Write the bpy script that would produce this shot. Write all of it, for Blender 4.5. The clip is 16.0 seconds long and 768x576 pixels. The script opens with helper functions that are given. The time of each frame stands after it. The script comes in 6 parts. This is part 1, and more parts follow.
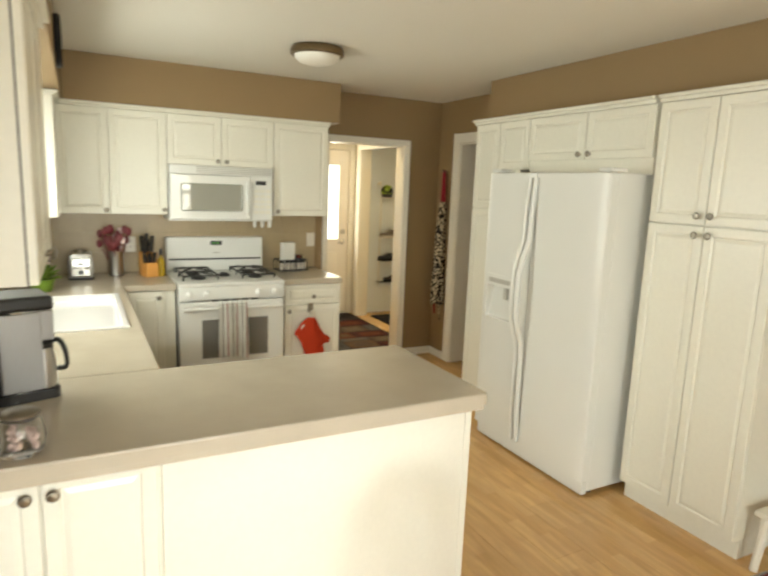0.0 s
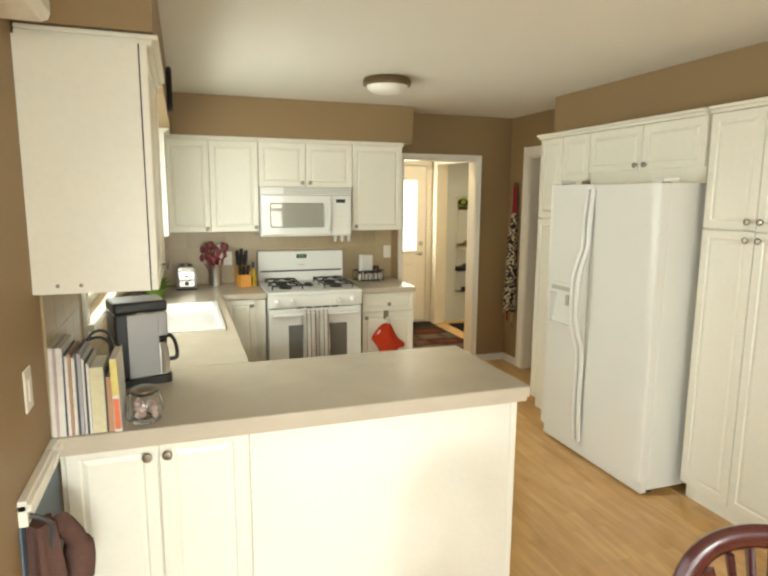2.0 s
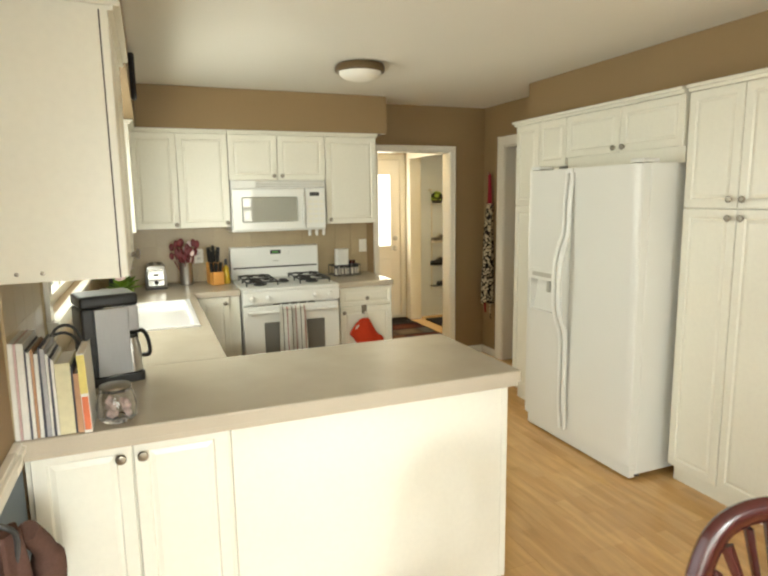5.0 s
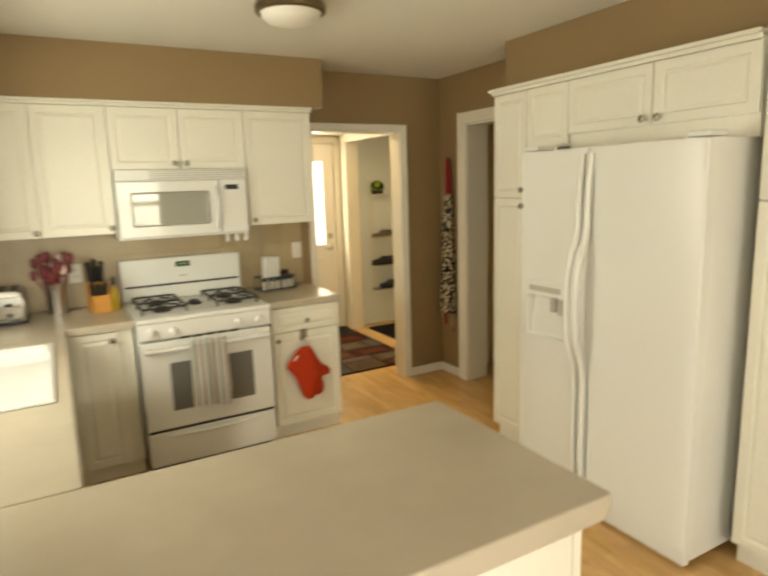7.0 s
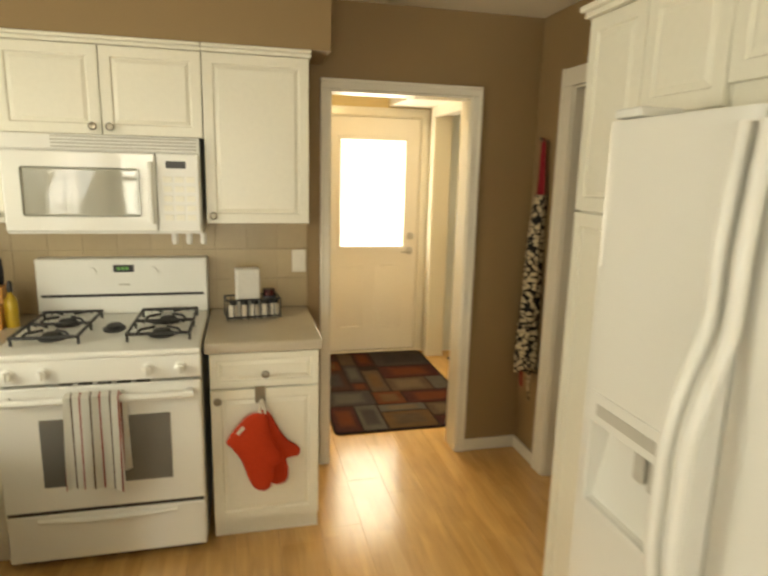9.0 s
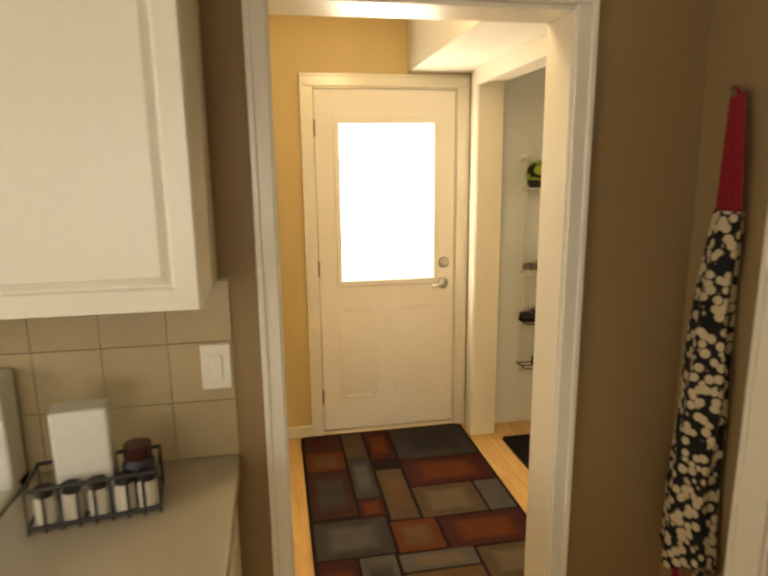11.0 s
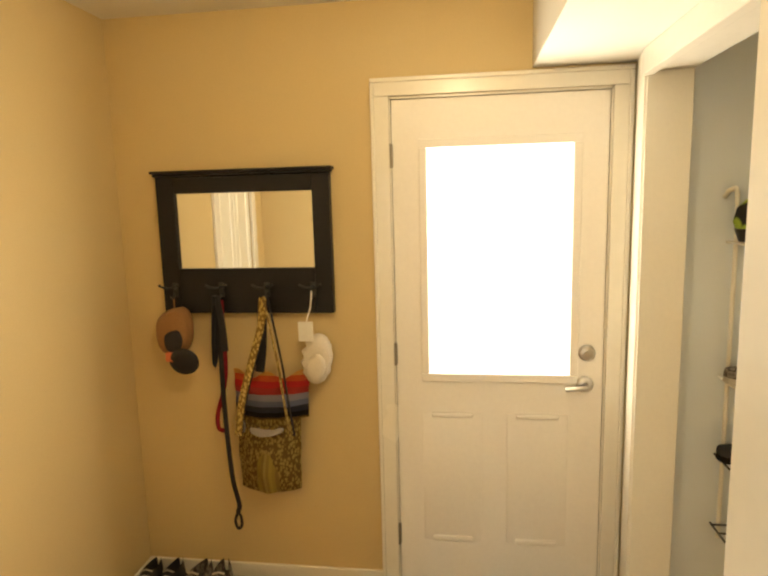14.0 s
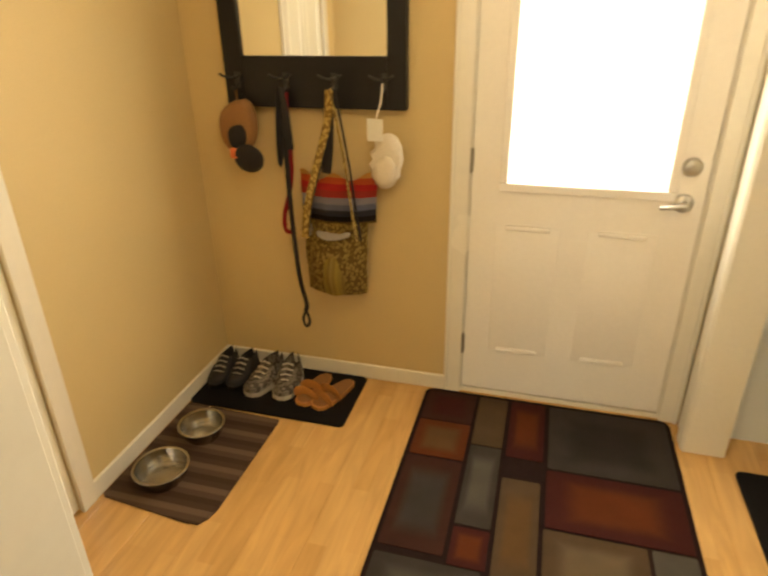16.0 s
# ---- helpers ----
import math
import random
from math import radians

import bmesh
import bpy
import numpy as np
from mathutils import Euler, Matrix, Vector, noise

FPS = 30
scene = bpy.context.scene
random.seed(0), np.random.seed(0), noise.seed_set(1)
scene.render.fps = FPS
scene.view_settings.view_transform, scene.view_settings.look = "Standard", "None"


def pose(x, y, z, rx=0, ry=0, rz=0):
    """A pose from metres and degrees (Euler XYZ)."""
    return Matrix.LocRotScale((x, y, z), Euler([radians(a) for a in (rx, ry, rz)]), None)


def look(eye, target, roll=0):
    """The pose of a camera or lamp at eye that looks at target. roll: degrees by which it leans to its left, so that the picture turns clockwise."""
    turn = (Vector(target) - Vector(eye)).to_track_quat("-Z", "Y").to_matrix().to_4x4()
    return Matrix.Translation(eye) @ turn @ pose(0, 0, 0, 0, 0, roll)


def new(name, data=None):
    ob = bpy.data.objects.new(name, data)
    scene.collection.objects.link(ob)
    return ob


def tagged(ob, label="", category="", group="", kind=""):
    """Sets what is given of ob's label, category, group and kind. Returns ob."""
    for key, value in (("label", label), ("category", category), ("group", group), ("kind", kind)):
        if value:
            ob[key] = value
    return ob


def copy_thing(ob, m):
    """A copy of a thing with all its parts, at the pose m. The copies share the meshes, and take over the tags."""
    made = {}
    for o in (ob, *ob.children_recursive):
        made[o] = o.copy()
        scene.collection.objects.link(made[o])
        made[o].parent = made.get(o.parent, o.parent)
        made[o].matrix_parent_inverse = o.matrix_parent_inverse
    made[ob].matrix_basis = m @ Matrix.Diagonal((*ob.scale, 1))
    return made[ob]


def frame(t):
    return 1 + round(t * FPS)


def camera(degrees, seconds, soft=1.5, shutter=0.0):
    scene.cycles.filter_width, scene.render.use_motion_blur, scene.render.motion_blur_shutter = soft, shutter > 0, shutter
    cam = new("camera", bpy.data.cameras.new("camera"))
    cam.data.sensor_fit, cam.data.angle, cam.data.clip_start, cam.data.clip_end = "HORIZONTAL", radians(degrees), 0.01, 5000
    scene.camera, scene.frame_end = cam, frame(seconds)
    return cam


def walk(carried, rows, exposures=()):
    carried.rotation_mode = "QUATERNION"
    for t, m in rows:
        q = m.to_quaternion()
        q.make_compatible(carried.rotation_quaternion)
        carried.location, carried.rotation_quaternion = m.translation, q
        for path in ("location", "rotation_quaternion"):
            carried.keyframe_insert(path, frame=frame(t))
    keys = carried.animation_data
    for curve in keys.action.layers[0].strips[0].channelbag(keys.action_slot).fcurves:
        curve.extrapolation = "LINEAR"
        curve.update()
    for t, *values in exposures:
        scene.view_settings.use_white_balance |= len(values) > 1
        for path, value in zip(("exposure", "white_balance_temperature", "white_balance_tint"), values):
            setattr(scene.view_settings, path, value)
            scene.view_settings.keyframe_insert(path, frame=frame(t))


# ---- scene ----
cam = camera(66.6, 16.0, soft=2.4, shutter=0.5)
PATH = [
    (0, (-0.575, -4.866, 1.635), (0.34, -3.121, 1.295), 2.2),
    (0.5, (-0.574, -5.088, 1.657), (0.162, -3.265, 1.289), 2.4),
    (1, (-0.535, -5.188, 1.665), (0.126, -3.333, 1.313), 0.4),
    (1.5, (-0.579, -5.204, 1.664), (0.056, -3.335, 1.34), 0.3),
    (2, (-0.585, -5.21, 1.665), (0.055, -3.34, 1.357), 0.4),
    (2.5, (-0.548, -5.217, 1.67), (0.085, -3.345, 1.36), 0.2),
    (3, (-0.554, -5.216, 1.664), (0.109, -3.353, 1.366), -0.0),
    (3.5, (-0.562, -5.211, 1.656), (0.108, -3.35, 1.358), 0.3),
    (6, (-0.615, -4.762, 1.564), (0.149, -2.941, 1.247), -1.7),
    (6.5, (-0.478, -4.393, 1.597), (0.19, -2.544, 1.231), -5.2),
    (7, (-0.316, -4.072, 1.617), (0.643, -2.352, 1.266), -1.8),
    (7.5, (-0.022, -3.846, 1.596), (1.047, -2.193, 1.243), -0.6),
    (8, (0.356, -3.645, 1.596), (1.236, -1.895, 1.19), 1.5),
    (8.5, (0.645, -3.332, 1.628), (1.476, -1.562, 1.203), 3.7),
    (9, (0.949, -3.031, 1.626), (1.41, -1.125, 1.232), 1.4),
    (9.5, (1.088, -2.687, 1.627), (1.413, -0.752, 1.243), -0.3),
    (9.7, (1.118, -2.502, 1.643), (1.523, -0.572, 1.306), -1.1),
    (11.8, (1.627, -0.952, 1.613), (1.832, 0.934, 0.982), 0.2),
    (12, (1.693, -0.850, 1.602), (1.815, 1.012, 0.882), -0.6),
    (12.5, (1.773, -0.619, 1.569), (1.873, 1.265, 0.905), 0.5),
    (13, (1.861, -0.436, 1.596), (1.746, 1.430, 0.887), -0.4),
    (13.5, (1.899, -0.371, 1.623), (1.661, 1.555, 1.138), -0.7),
    (14, (1.904, -0.373, 1.677), (1.631, 1.586, 1.382), -1.5),
    (14.5, (1.905, -0.377, 1.665), (1.633, 1.552, 1.215), -1.2),
    (15, (1.917, -0.362, 1.602), (1.636, 1.425, 0.750), -1.8),
    (15.5, (1.921, -0.330, 1.588), (1.589, 1.454, 0.745), -1.4),
    (16, (1.893, -0.250, 1.567), (1.401, 1.488, 0.708), -0.9),
]
walk(cam, [(t, look(eye, target, roll)) for t, eye, target, roll in PATH], exposures=[(0, -1.38, 6000, 6), (3.5, -1.27, 5950, 6), (6, -1.42, 6100, 5), (7, -1.44, 6800, 6), (8, -1.47, 6900, 6), (9.7, -1.38, 6950, 7), (11.8, -1.60, 7050, 13), (13, -1.52, 6750, 12), (14, -1.36, 6450, 11), (15, -1.47, 6430, 11), (15.5, -1.38, 6430, 11), (16, -1.25, 6430, 11)])

# ---------------- world and lights ----------------
world = bpy.data.worlds.new("world")
scene.world = world
world.use_nodes = True
wn = world.node_tree.nodes
sky = wn.new("ShaderNodeTexSky")
sky.sky_type = 'NISHITA'
sky.sun_disc = False
sky.sun_elevation = radians(14)
sky.sun_rotation = radians(173)
world.node_tree.links.new(sky.outputs[0], wn["Background"].inputs[0])
wn["Background"].inputs[1].default_value = 0.1


def window_light(name, loc, rot, sx, sy, watts, colour=(1.0, 0.93, 0.72)):
    lamp = bpy.data.lights.new(name, 'AREA')
    lamp.shape, lamp.size, lamp.size_y, lamp.energy, lamp.color = 'RECTANGLE', sx, sy, watts, colour
    ob = new(name, lamp)
    ob.matrix_basis = pose(*loc, *rot)
    return ob


# low hazy sun through the dining window
sun_lamp = bpy.data.lights.new("sun", 'SUN')
sun_lamp.energy, sun_lamp.angle, sun_lamp.color = 3.4, radians(8), (1.0, 0.96, 0.88)
new("sun", sun_lamp).matrix_basis = look((0, 0, 0), (-0.12, 0.97, -0.25))
# area lamps stand in for the daylight in each glazed opening
window_light("daylight_entry_door", (2.037, 2.014, 1.42), (-90, 0, 0), 0.60, 0.95, 76, (1.0, 0.88, 0.66))
window_light("daylight_sink_window", (-1.105, -1.70, 1.58), (0, -68, 0), 0.90, 1.36, 70, (1.0, 0.96, 0.80))
window_light("daylight_patio_door", (-1.125, -5.275, 1.05), (0, -66, 0), 1.80, 1.64, 72, (1.0, 0.985, 0.92))
window_light("daylight_dining_window", (0.235, -7.28, 1.40), (72, 0, 0), 2.06, 1.30, 168, (1.0, 0.985, 0.85))
# assumed lamp, out of sight, added to brighten the mudroom walls
fill_lamp = bpy.data.lights.new("mudroom_bulb", 'POINT')
fill_lamp.energy, fill_lamp.color, fill_lamp.shadow_soft_size = 47, (1.0, 0.77, 0.43), 0.09
new("mudroom_bulb", fill_lamp).location = (1.86, 0.42, 2.30)

# ---------------- materials ----------------


def principled(name, colour, rough=0.5, metal=0.0, spec=0.5, coat=0.0):
    m = bpy.data.materials.new(name)
    m.use_nodes = True
    b = m.node_tree.nodes["Principled BSDF"]
    b.inputs["Base Color"].default_value = (*colour, 1)
    b.inputs["Roughness"].default_value = rough
    b.inputs["Metallic"].default_value = metal
    b.inputs["Specular IOR Level"].default_value = spec
    b.inputs["Coat Weight"].default_value = coat
    return m


def surface(name, colour, rough=0.5, metal=0.0, var=0.08, big=1.5, fine=60.0, bump=0.05, stretch=(1, 1, 1),
            piece=0.0, spec=0.5, coat=0.0):
    """Paint, cloth, metal and so on: colour that drifts at two scales, uneven gloss and fine relief."""
    m = principled(name, colour, rough, metal, spec, coat)
    nt = m.node_tree
    n, ln = nt.nodes, nt.links
    b = n["Principled BSDF"]
    geo = n.new("ShaderNodeNewGeometry")
    mp = n.new("ShaderNodeMapping")
    mp.inputs["Scale"].default_value = stretch
    ln.new(geo.outputs["Position"], mp.inputs["Vector"])
    n1, n2 = n.new("ShaderNodeTexNoise"), n.new("ShaderNodeTexNoise")
    for nd, sc, det in ((n1, big, 3), (n2, fine, 4)):
        nd.inputs["Scale"].default_value = sc
        nd.inputs["Detail"].default_value = det
        ln.new(mp.outputs[0], nd.inputs["Vector"])
    add = n.new("ShaderNodeMath")
    add.operation = 'ADD'
    ln.new(n1.outputs["Fac"], add.inputs[0])
    ln.new(n2.outputs["Fac"], add.inputs[1])
    rng = n.new("ShaderNodeMapRange")
    rng.inputs["From Min"].default_value, rng.inputs["From Max"].default_value = 0.6, 1.4
    rng.inputs["To Min"].default_value, rng.inputs["To Max"].default_value = 1 - var, 1 + var
    ln.new(add.outputs[0], rng.inputs["Value"])
    hsv = n.new("ShaderNodeHueSaturation")
    hsv.inputs["Color"].default_value = (*colour, 1)
    val = rng.outputs[0]
    if piece:
        oi = n.new("ShaderNodeObjectInfo")
        pr = n.new("ShaderNodeMapRange")
        pr.inputs["To Min"].default_value, pr.inputs["To Max"].default_value = 1 - piece, 1 + piece
        ln.new(oi.outputs["Random"], pr.inputs["Value"])
        mu = n.new("ShaderNodeMath")
        mu.operation = 'MULTIPLY'
        ln.new(val, mu.inputs[0])
        ln.new(pr.outputs[0], mu.inputs[1])
        val = mu.outputs[0]
    ln.new(val, hsv.inputs["Value"])
    ln.new(hsv.outputs[0], b.inputs["Base Color"])
    rr = n.new("ShaderNodeMapRange")
    rr.inputs["To Min"].default_value, rr.inputs["To Max"].default_value = max(rough - 0.06, 0.02), min(rough + 0.08, 1)
    ln.new(n1.outputs["Fac"], rr.inputs["Value"])
    ln.new(rr.outputs[0], b.inputs["Roughness"])
    if bump:
        bp = n.new("ShaderNodeBump")
        bp.inputs["Strength"].default_value = bump
        bp.inputs["Distance"].default_value = 0.004
        ln.new(n2.outputs["Fac"], bp.inputs["Height"])
        ln.new(bp.outputs[0], b.inputs["Normal"])
    return m


def laminate(name):
    """Maple strip laminate: three narrow strips a plank, short blocks, grain along the plank."""
    m = principled(name, (0.5, 0.3, 0.13), 0.15, spec=0.85)
    nt = m.node_tree
    n, ln = nt.nodes, nt.links
    b = n["Principled BSDF"]
    geo = n.new("ShaderNodeNewGeometry")
    mp = n.new("ShaderNodeMapping")
    mp.inputs["Rotation"].default_value = (0, 0, radians(90))
    ln.new(geo.outputs["Position"], mp.inputs["Vector"])
    br = n.new("ShaderNodeTexBrick")
    br.inputs["Scale"].default_value = 1.0
    br.inputs["Brick Width"].default_value = 0.42
    br.inputs["Row Height"].default_value = 0.0635
    br.inputs["Mortar Size"].default_value = 0.0004
    br.inputs["Mortar Smooth"].default_value = 0.5
    br.offset = 0.37
    br.inputs["Color1"].default_value = (0.65, 0.395, 0.145, 1)
    br.inputs["Color2"].default_value = (0.56, 0.325, 0.110, 1)
    br.inputs["Mortar"].default_value = (0.53, 0.310, 0.110, 1)
    ln.new(mp.outputs[0], br.inputs["Vector"])
    mg = n.new("ShaderNodeMapping")
    mg.inputs["Scale"].default_value = (26, 3.5, 26)
    ln.new(geo.outputs["Position"], mg.inputs["Vector"])
    gr = n.new("ShaderNodeTexNoise")
    gr.inputs["Scale"].default_value = 1.0
    gr.inputs["Detail"].default_value = 5
    gr.inputs["Distortion"].default_value = 0.6
    ln.new(mg.outputs[0], gr.inputs["Vector"])
    oi = n.new("ShaderNodeObjectInfo")
    pr = n.new("ShaderNodeMapRange")
    pr.inputs["To Min"].default_value, pr.inputs["To Max"].default_value = 0.94, 1.06
    ln.new(oi.outputs["Random"], pr.inputs["Value"])
    g2 = n.new("ShaderNodeMapRange")
    g2.inputs["From Min"].default_value, g2.inputs["From Max"].default_value = 0.3, 0.7
    g2.inputs["To Min"].default_value, g2.inputs["To Max"].default_value = 0.85, 1.10
    ln.new(gr.outputs["Fac"], g2.inputs["Value"])
    mu = n.new("ShaderNodeMath")
    mu.operation = 'MULTIPLY'
    ln.new(pr.outputs[0], mu.inputs[0])
    ln.new(g2.outputs[0], mu.inputs[1])
    hsv = n.new("ShaderNodeHueSaturation")
    ln.new(br.outputs["Color"], hsv.inputs["Color"])
    ln.new(mu.outputs[0], hsv.inputs["Value"])
    ln.new(hsv.outputs[0], b.inputs["Base Color"])
    bp = n.new("ShaderNodeBump")
    bp.inputs["Strength"].default_value = 0.012
    bp.inputs["Distance"].default_value = 0.002
    ln.new(gr.outputs["Fac"], bp.inputs["Height"])
    ln.new(bp.outputs[0], b.inputs["Normal"])
    return m


def striped(name, stripes, axis, period, rough=0.9):
    """Woven stripes: colours in turn along one axis of the thing."""
    m = principled(name, stripes[0], rough, spec=0.2)
    nt = m.node_tree
    n, ln = nt.nodes, nt.links
    tc = n.new("ShaderNodeTexCoord")
    sp = n.new("ShaderNodeSeparateXYZ")
    ln.new(tc.outputs["Object"], sp.inputs[0])
    dv = n.new("ShaderNodeMath")
    dv.operation = 'DIVIDE'
    dv.inputs[1].default_value = period
    ln.new(sp.outputs[axis], dv.inputs[0])
    fr = n.new("ShaderNodeMath")
    fr.operation = 'FRACT'
    ln.new(dv.outputs[0], fr.inputs[0])
    rp = n.new("ShaderNodeValToRGB")
    rp.color_ramp.interpolation = 'CONSTANT'
    el = rp.color_ramp.elements
    while len(el) < len(stripes):
        el.new(0.5)
    for i, c in enumerate(stripes):
        el[i].position = i / len(stripes)
        el[i].color = (*c, 1)
    ln.new(fr.outputs[0], rp.inputs[0])
    ln.new(rp.outputs[0], n["Principled BSDF"].inputs["Base Color"])
    nz = n.new("ShaderNodeTexNoise")
    nz.inputs["Scale"].default_value = 300
    bp = n.new("ShaderNodeBump")
    bp.inputs["Strength"].default_value = 0.2
    bp.inputs["Distance"].default_value = 0.002
    ln.new(nz.outputs["Fac"], bp.inputs["Height"])
    ln.new(bp.outputs[0], n["Principled BSDF"].inputs["Normal"])
    return m


def blotched(name, dark, light, scale, cut=0.5, rough=0.85, mid=None, squash=1.0):
    """Printed cloth: light shapes on a dark ground."""
    m = principled(name, dark, rough, spec=0.2)
    nt = m.node_tree
    n, ln = nt.nodes, nt.links
    tc = n.new("ShaderNodeTexCoord")
    vo = n.new("ShaderNodeTexVoronoi")
    vo.inputs["Scale"].default_value = scale
    mp = n.new("ShaderNodeMapping")
    mp.inputs["Scale"].default_value = (1, 1, squash)
    ln.new(tc.outputs["Object"], mp.inputs["Vector"])
    ln.new(mp.outputs[0], vo.inputs["Vector"])
    rp = n.new("ShaderNodeValToRGB")
    rp.color_ramp.interpolation = 'LINEAR'
    el = rp.color_ramp.elements
    el[0].position, el[0].color = cut - 0.06, (*light, 1)
    el[1].position, el[1].color = cut + 0.06, (*dark, 1)
    if mid:
        e = el.new(cut * 0.4)
        e.color = (*mid, 1)
    ln.new(vo.outputs["Distance"], rp.inputs[0])
    ln.new(rp.outputs[0], n["Principled BSDF"].inputs["Base Color"])
    return m


M = {}
M["taupe"] = surface("taupe wall paint", (0.28, 0.188, 0.085), 0.6, var=0.05, big=1.0, fine=220, bump=0.08)
M["tan"] = surface("tan wall paint", (0.62, 0.48, 0.238), 0.55, var=0.04, big=1.0, fine=220, bump=0.08)
M["grey_wall"] = surface("pale grey wall paint", (0.74, 0.78, 0.80), 0.6, var=0.04, big=1.0, fine=220, bump=0.06)
M["slate"] = surface("slate blue wall paint", (0.10, 0.14, 0.19), 0.55, var=0.05, fine=220, bump=0.06)
M["ceiling"] = surface("ceiling paint", (0.74, 0.71, 0.63), 0.85, var=0.03, big=0.8, fine=160, bump=0.15)
M["trim"] = surface("semi gloss white trim paint", (0.80, 0.76, 0.66), 0.24, var=0.03, big=2, fine=40, bump=0.03, spec=0.6)
M["trim_matt"] = surface("flat white trim paint", (0.80, 0.76, 0.66), 0.65, var=0.03, big=2, fine=60, bump=0.04, spec=0.2)
M["cab"] = surface("white cabinet paint", (0.82, 0.795, 0.685), 0.32, var=0.03, big=2, fine=50, bump=0.03)
M["door_paint"] = surface("white entry door paint", (0.86, 0.82, 0.75), 0.38, var=0.03, big=2, fine=60, bump=0.03)
# solid dark fill, stands for the shade in gaps, slots and socket holes
M["gap"] = surface("dark fill for shaded gaps", (0.05, 0.042, 0.03), 0.8, var=0.1)
M["appl"] = surface("white appliance enamel", (0.80, 0.795, 0.745), 0.30, var=0.02, big=2, fine=250, bump=0.06, coat=0.08)
M["appl_grey"] = surface("grey appliance plastic", (0.52, 0.50, 0.44), 0.4, var=0.04)
M["worktop"] = surface("beige laminate worktop", (0.48, 0.42, 0.325), 0.22, var=0.07, big=6, fine=260, bump=0.02)
M["tile"] = surface("tan glazed tile", (0.43, 0.335, 0.19), 0.32, var=0.05, big=5, fine=50, bump=0.04, piece=0.03)
M["grout"] = surface("grout", (0.41, 0.32, 0.18), 0.9, var=0.08, fine=200, bump=0.1)
M["floor"] = laminate("maple laminate floor")
M["under"] = surface("floor underlay", (0.16, 0.1, 0.05), 0.9)
M["porcelain"] = surface("white porcelain", (0.86, 0.85, 0.82), 0.12, var=0.02, bump=0.0, coat=0.4)
M["nickel"] = surface("brushed nickel", (0.30, 0.27, 0.22), 0.3, 1.0, var=0.08, fine=300)
M["steel"] = surface("stainless steel", (0.55, 0.54, 0.52), 0.3, 1.0, var=0.05, fine=400, stretch=(1, 1, 0.05))
M["steel_face"] = surface("matt brushed steel face", (0.34, 0.335, 0.33), 0.38, 0.85, var=0.05, fine=400, stretch=(1, 1, 0.05))
M["chrome"] = principled("chrome", (0.75, 0.75, 0.74), 0.08, 1.0)
M["black"] = surface("black plastic", (0.018, 0.017, 0.016), 0.35, var=0.15, fine=200)
M["iron"] = surface("black cast iron", (0.03, 0.029, 0.028), 0.55, var=0.2, fine=150, bump=0.2)
M["dark_glass"] = principled("dark oven glass", (0.17, 0.165, 0.15), 0.08, 0.0, 0.6)
M["mw_glass"] = principled("microwave window", (0.36, 0.36, 0.31), 0.03, 0.0, 0.9, 1.0)
M["mw_door"] = principled("white glass microwave door", (0.80, 0.795, 0.745), 0.3, 0.0, 0.5, 1.0)
for key in ("mw_glass", "mw_door"):
    M[key].node_tree.nodes["Principled BSDF"].inputs["Coat IOR"].default_value = 1.5
    M[key].node_tree.nodes["Principled BSDF"].inputs["Coat Roughness"].default_value = 0.03
M["ebony"] = surface("black stained wood", (0.010, 0.009, 0.010), 0.42, var=0.2, spec=0.3, fine=80, stretch=(1, 8, 8))
M["mirror"] = principled("mirror silver", (0.92, 0.93, 0.92), 0.0, 1.0)
M["cherry"] = surface("dark cherry wood", (0.050, 0.009, 0.007), 0.24, var=0.25, big=6, fine=60, stretch=(1, 1, 0.2), coat=0.25)
M["block"] = surface("honey beech wood", (0.62, 0.29, 0.05), 0.35, var=0.12, fine=70, stretch=(6, 6, 0.5))
M["red"] = surface("red quilted cotton", (0.43, 0.038, 0.010), 0.85, var=0.12, fine=120, bump=0.3, spec=0.2)
M["darkred"] = surface("dark red cotton tape", (0.22, 0.012, 0.02), 0.8, var=0.15, spec=0.2)
M["jacket"] = surface("brown knit fabric", (0.10, 0.055, 0.042), 0.9, var=0.2, fine=150, bump=0.4, spec=0.1)
M["black_cloth"] = surface("black webbing", (0.014, 0.012, 0.013), 0.8, var=0.2, fine=300)
M["rubber"] = surface("black rubber", (0.006, 0.005, 0.005), 0.8, var=0.25, fine=180, bump=0.3, spec=0.15)
M["rug_ground"] = surface("dark brown rug pile", (0.016, 0.008, 0.007), 0.95, var=0.25, fine=350, bump=0.6, spec=0.1)
for key, c in (("r_red", (0.040, 0.012, 0.009)), ("r_orange", (0.058, 0.020, 0.010)), ("r_gold", (0.076, 0.040, 0.016)),
               ("r_tan", (0.078, 0.053, 0.028)), ("r_lighttan", (0.105, 0.076, 0.042)), ("r_grey", (0.045, 0.040, 0.034)),
               ("r_lightgrey", (0.072, 0.065, 0.053)), ("r_dark", (0.034, 0.030, 0.028)), ("r_brown", (0.036, 0.016, 0.012))):
    M[key] = surface("rug " + key[2:], c, 0.95, var=0.22, big=9, fine=350, bump=0.6, spec=0.1)
M["paper"] = surface("white paper", (0.72, 0.70, 0.64), 0.8, var=0.05)
M["bronze"] = surface("antique bronze metal", (0.23, 0.17, 0.10), 0.35, 1.0, var=0.15)
M["frost"] = principled("frosted lamp glass", (0.86, 0.83, 0.75), 0.35)
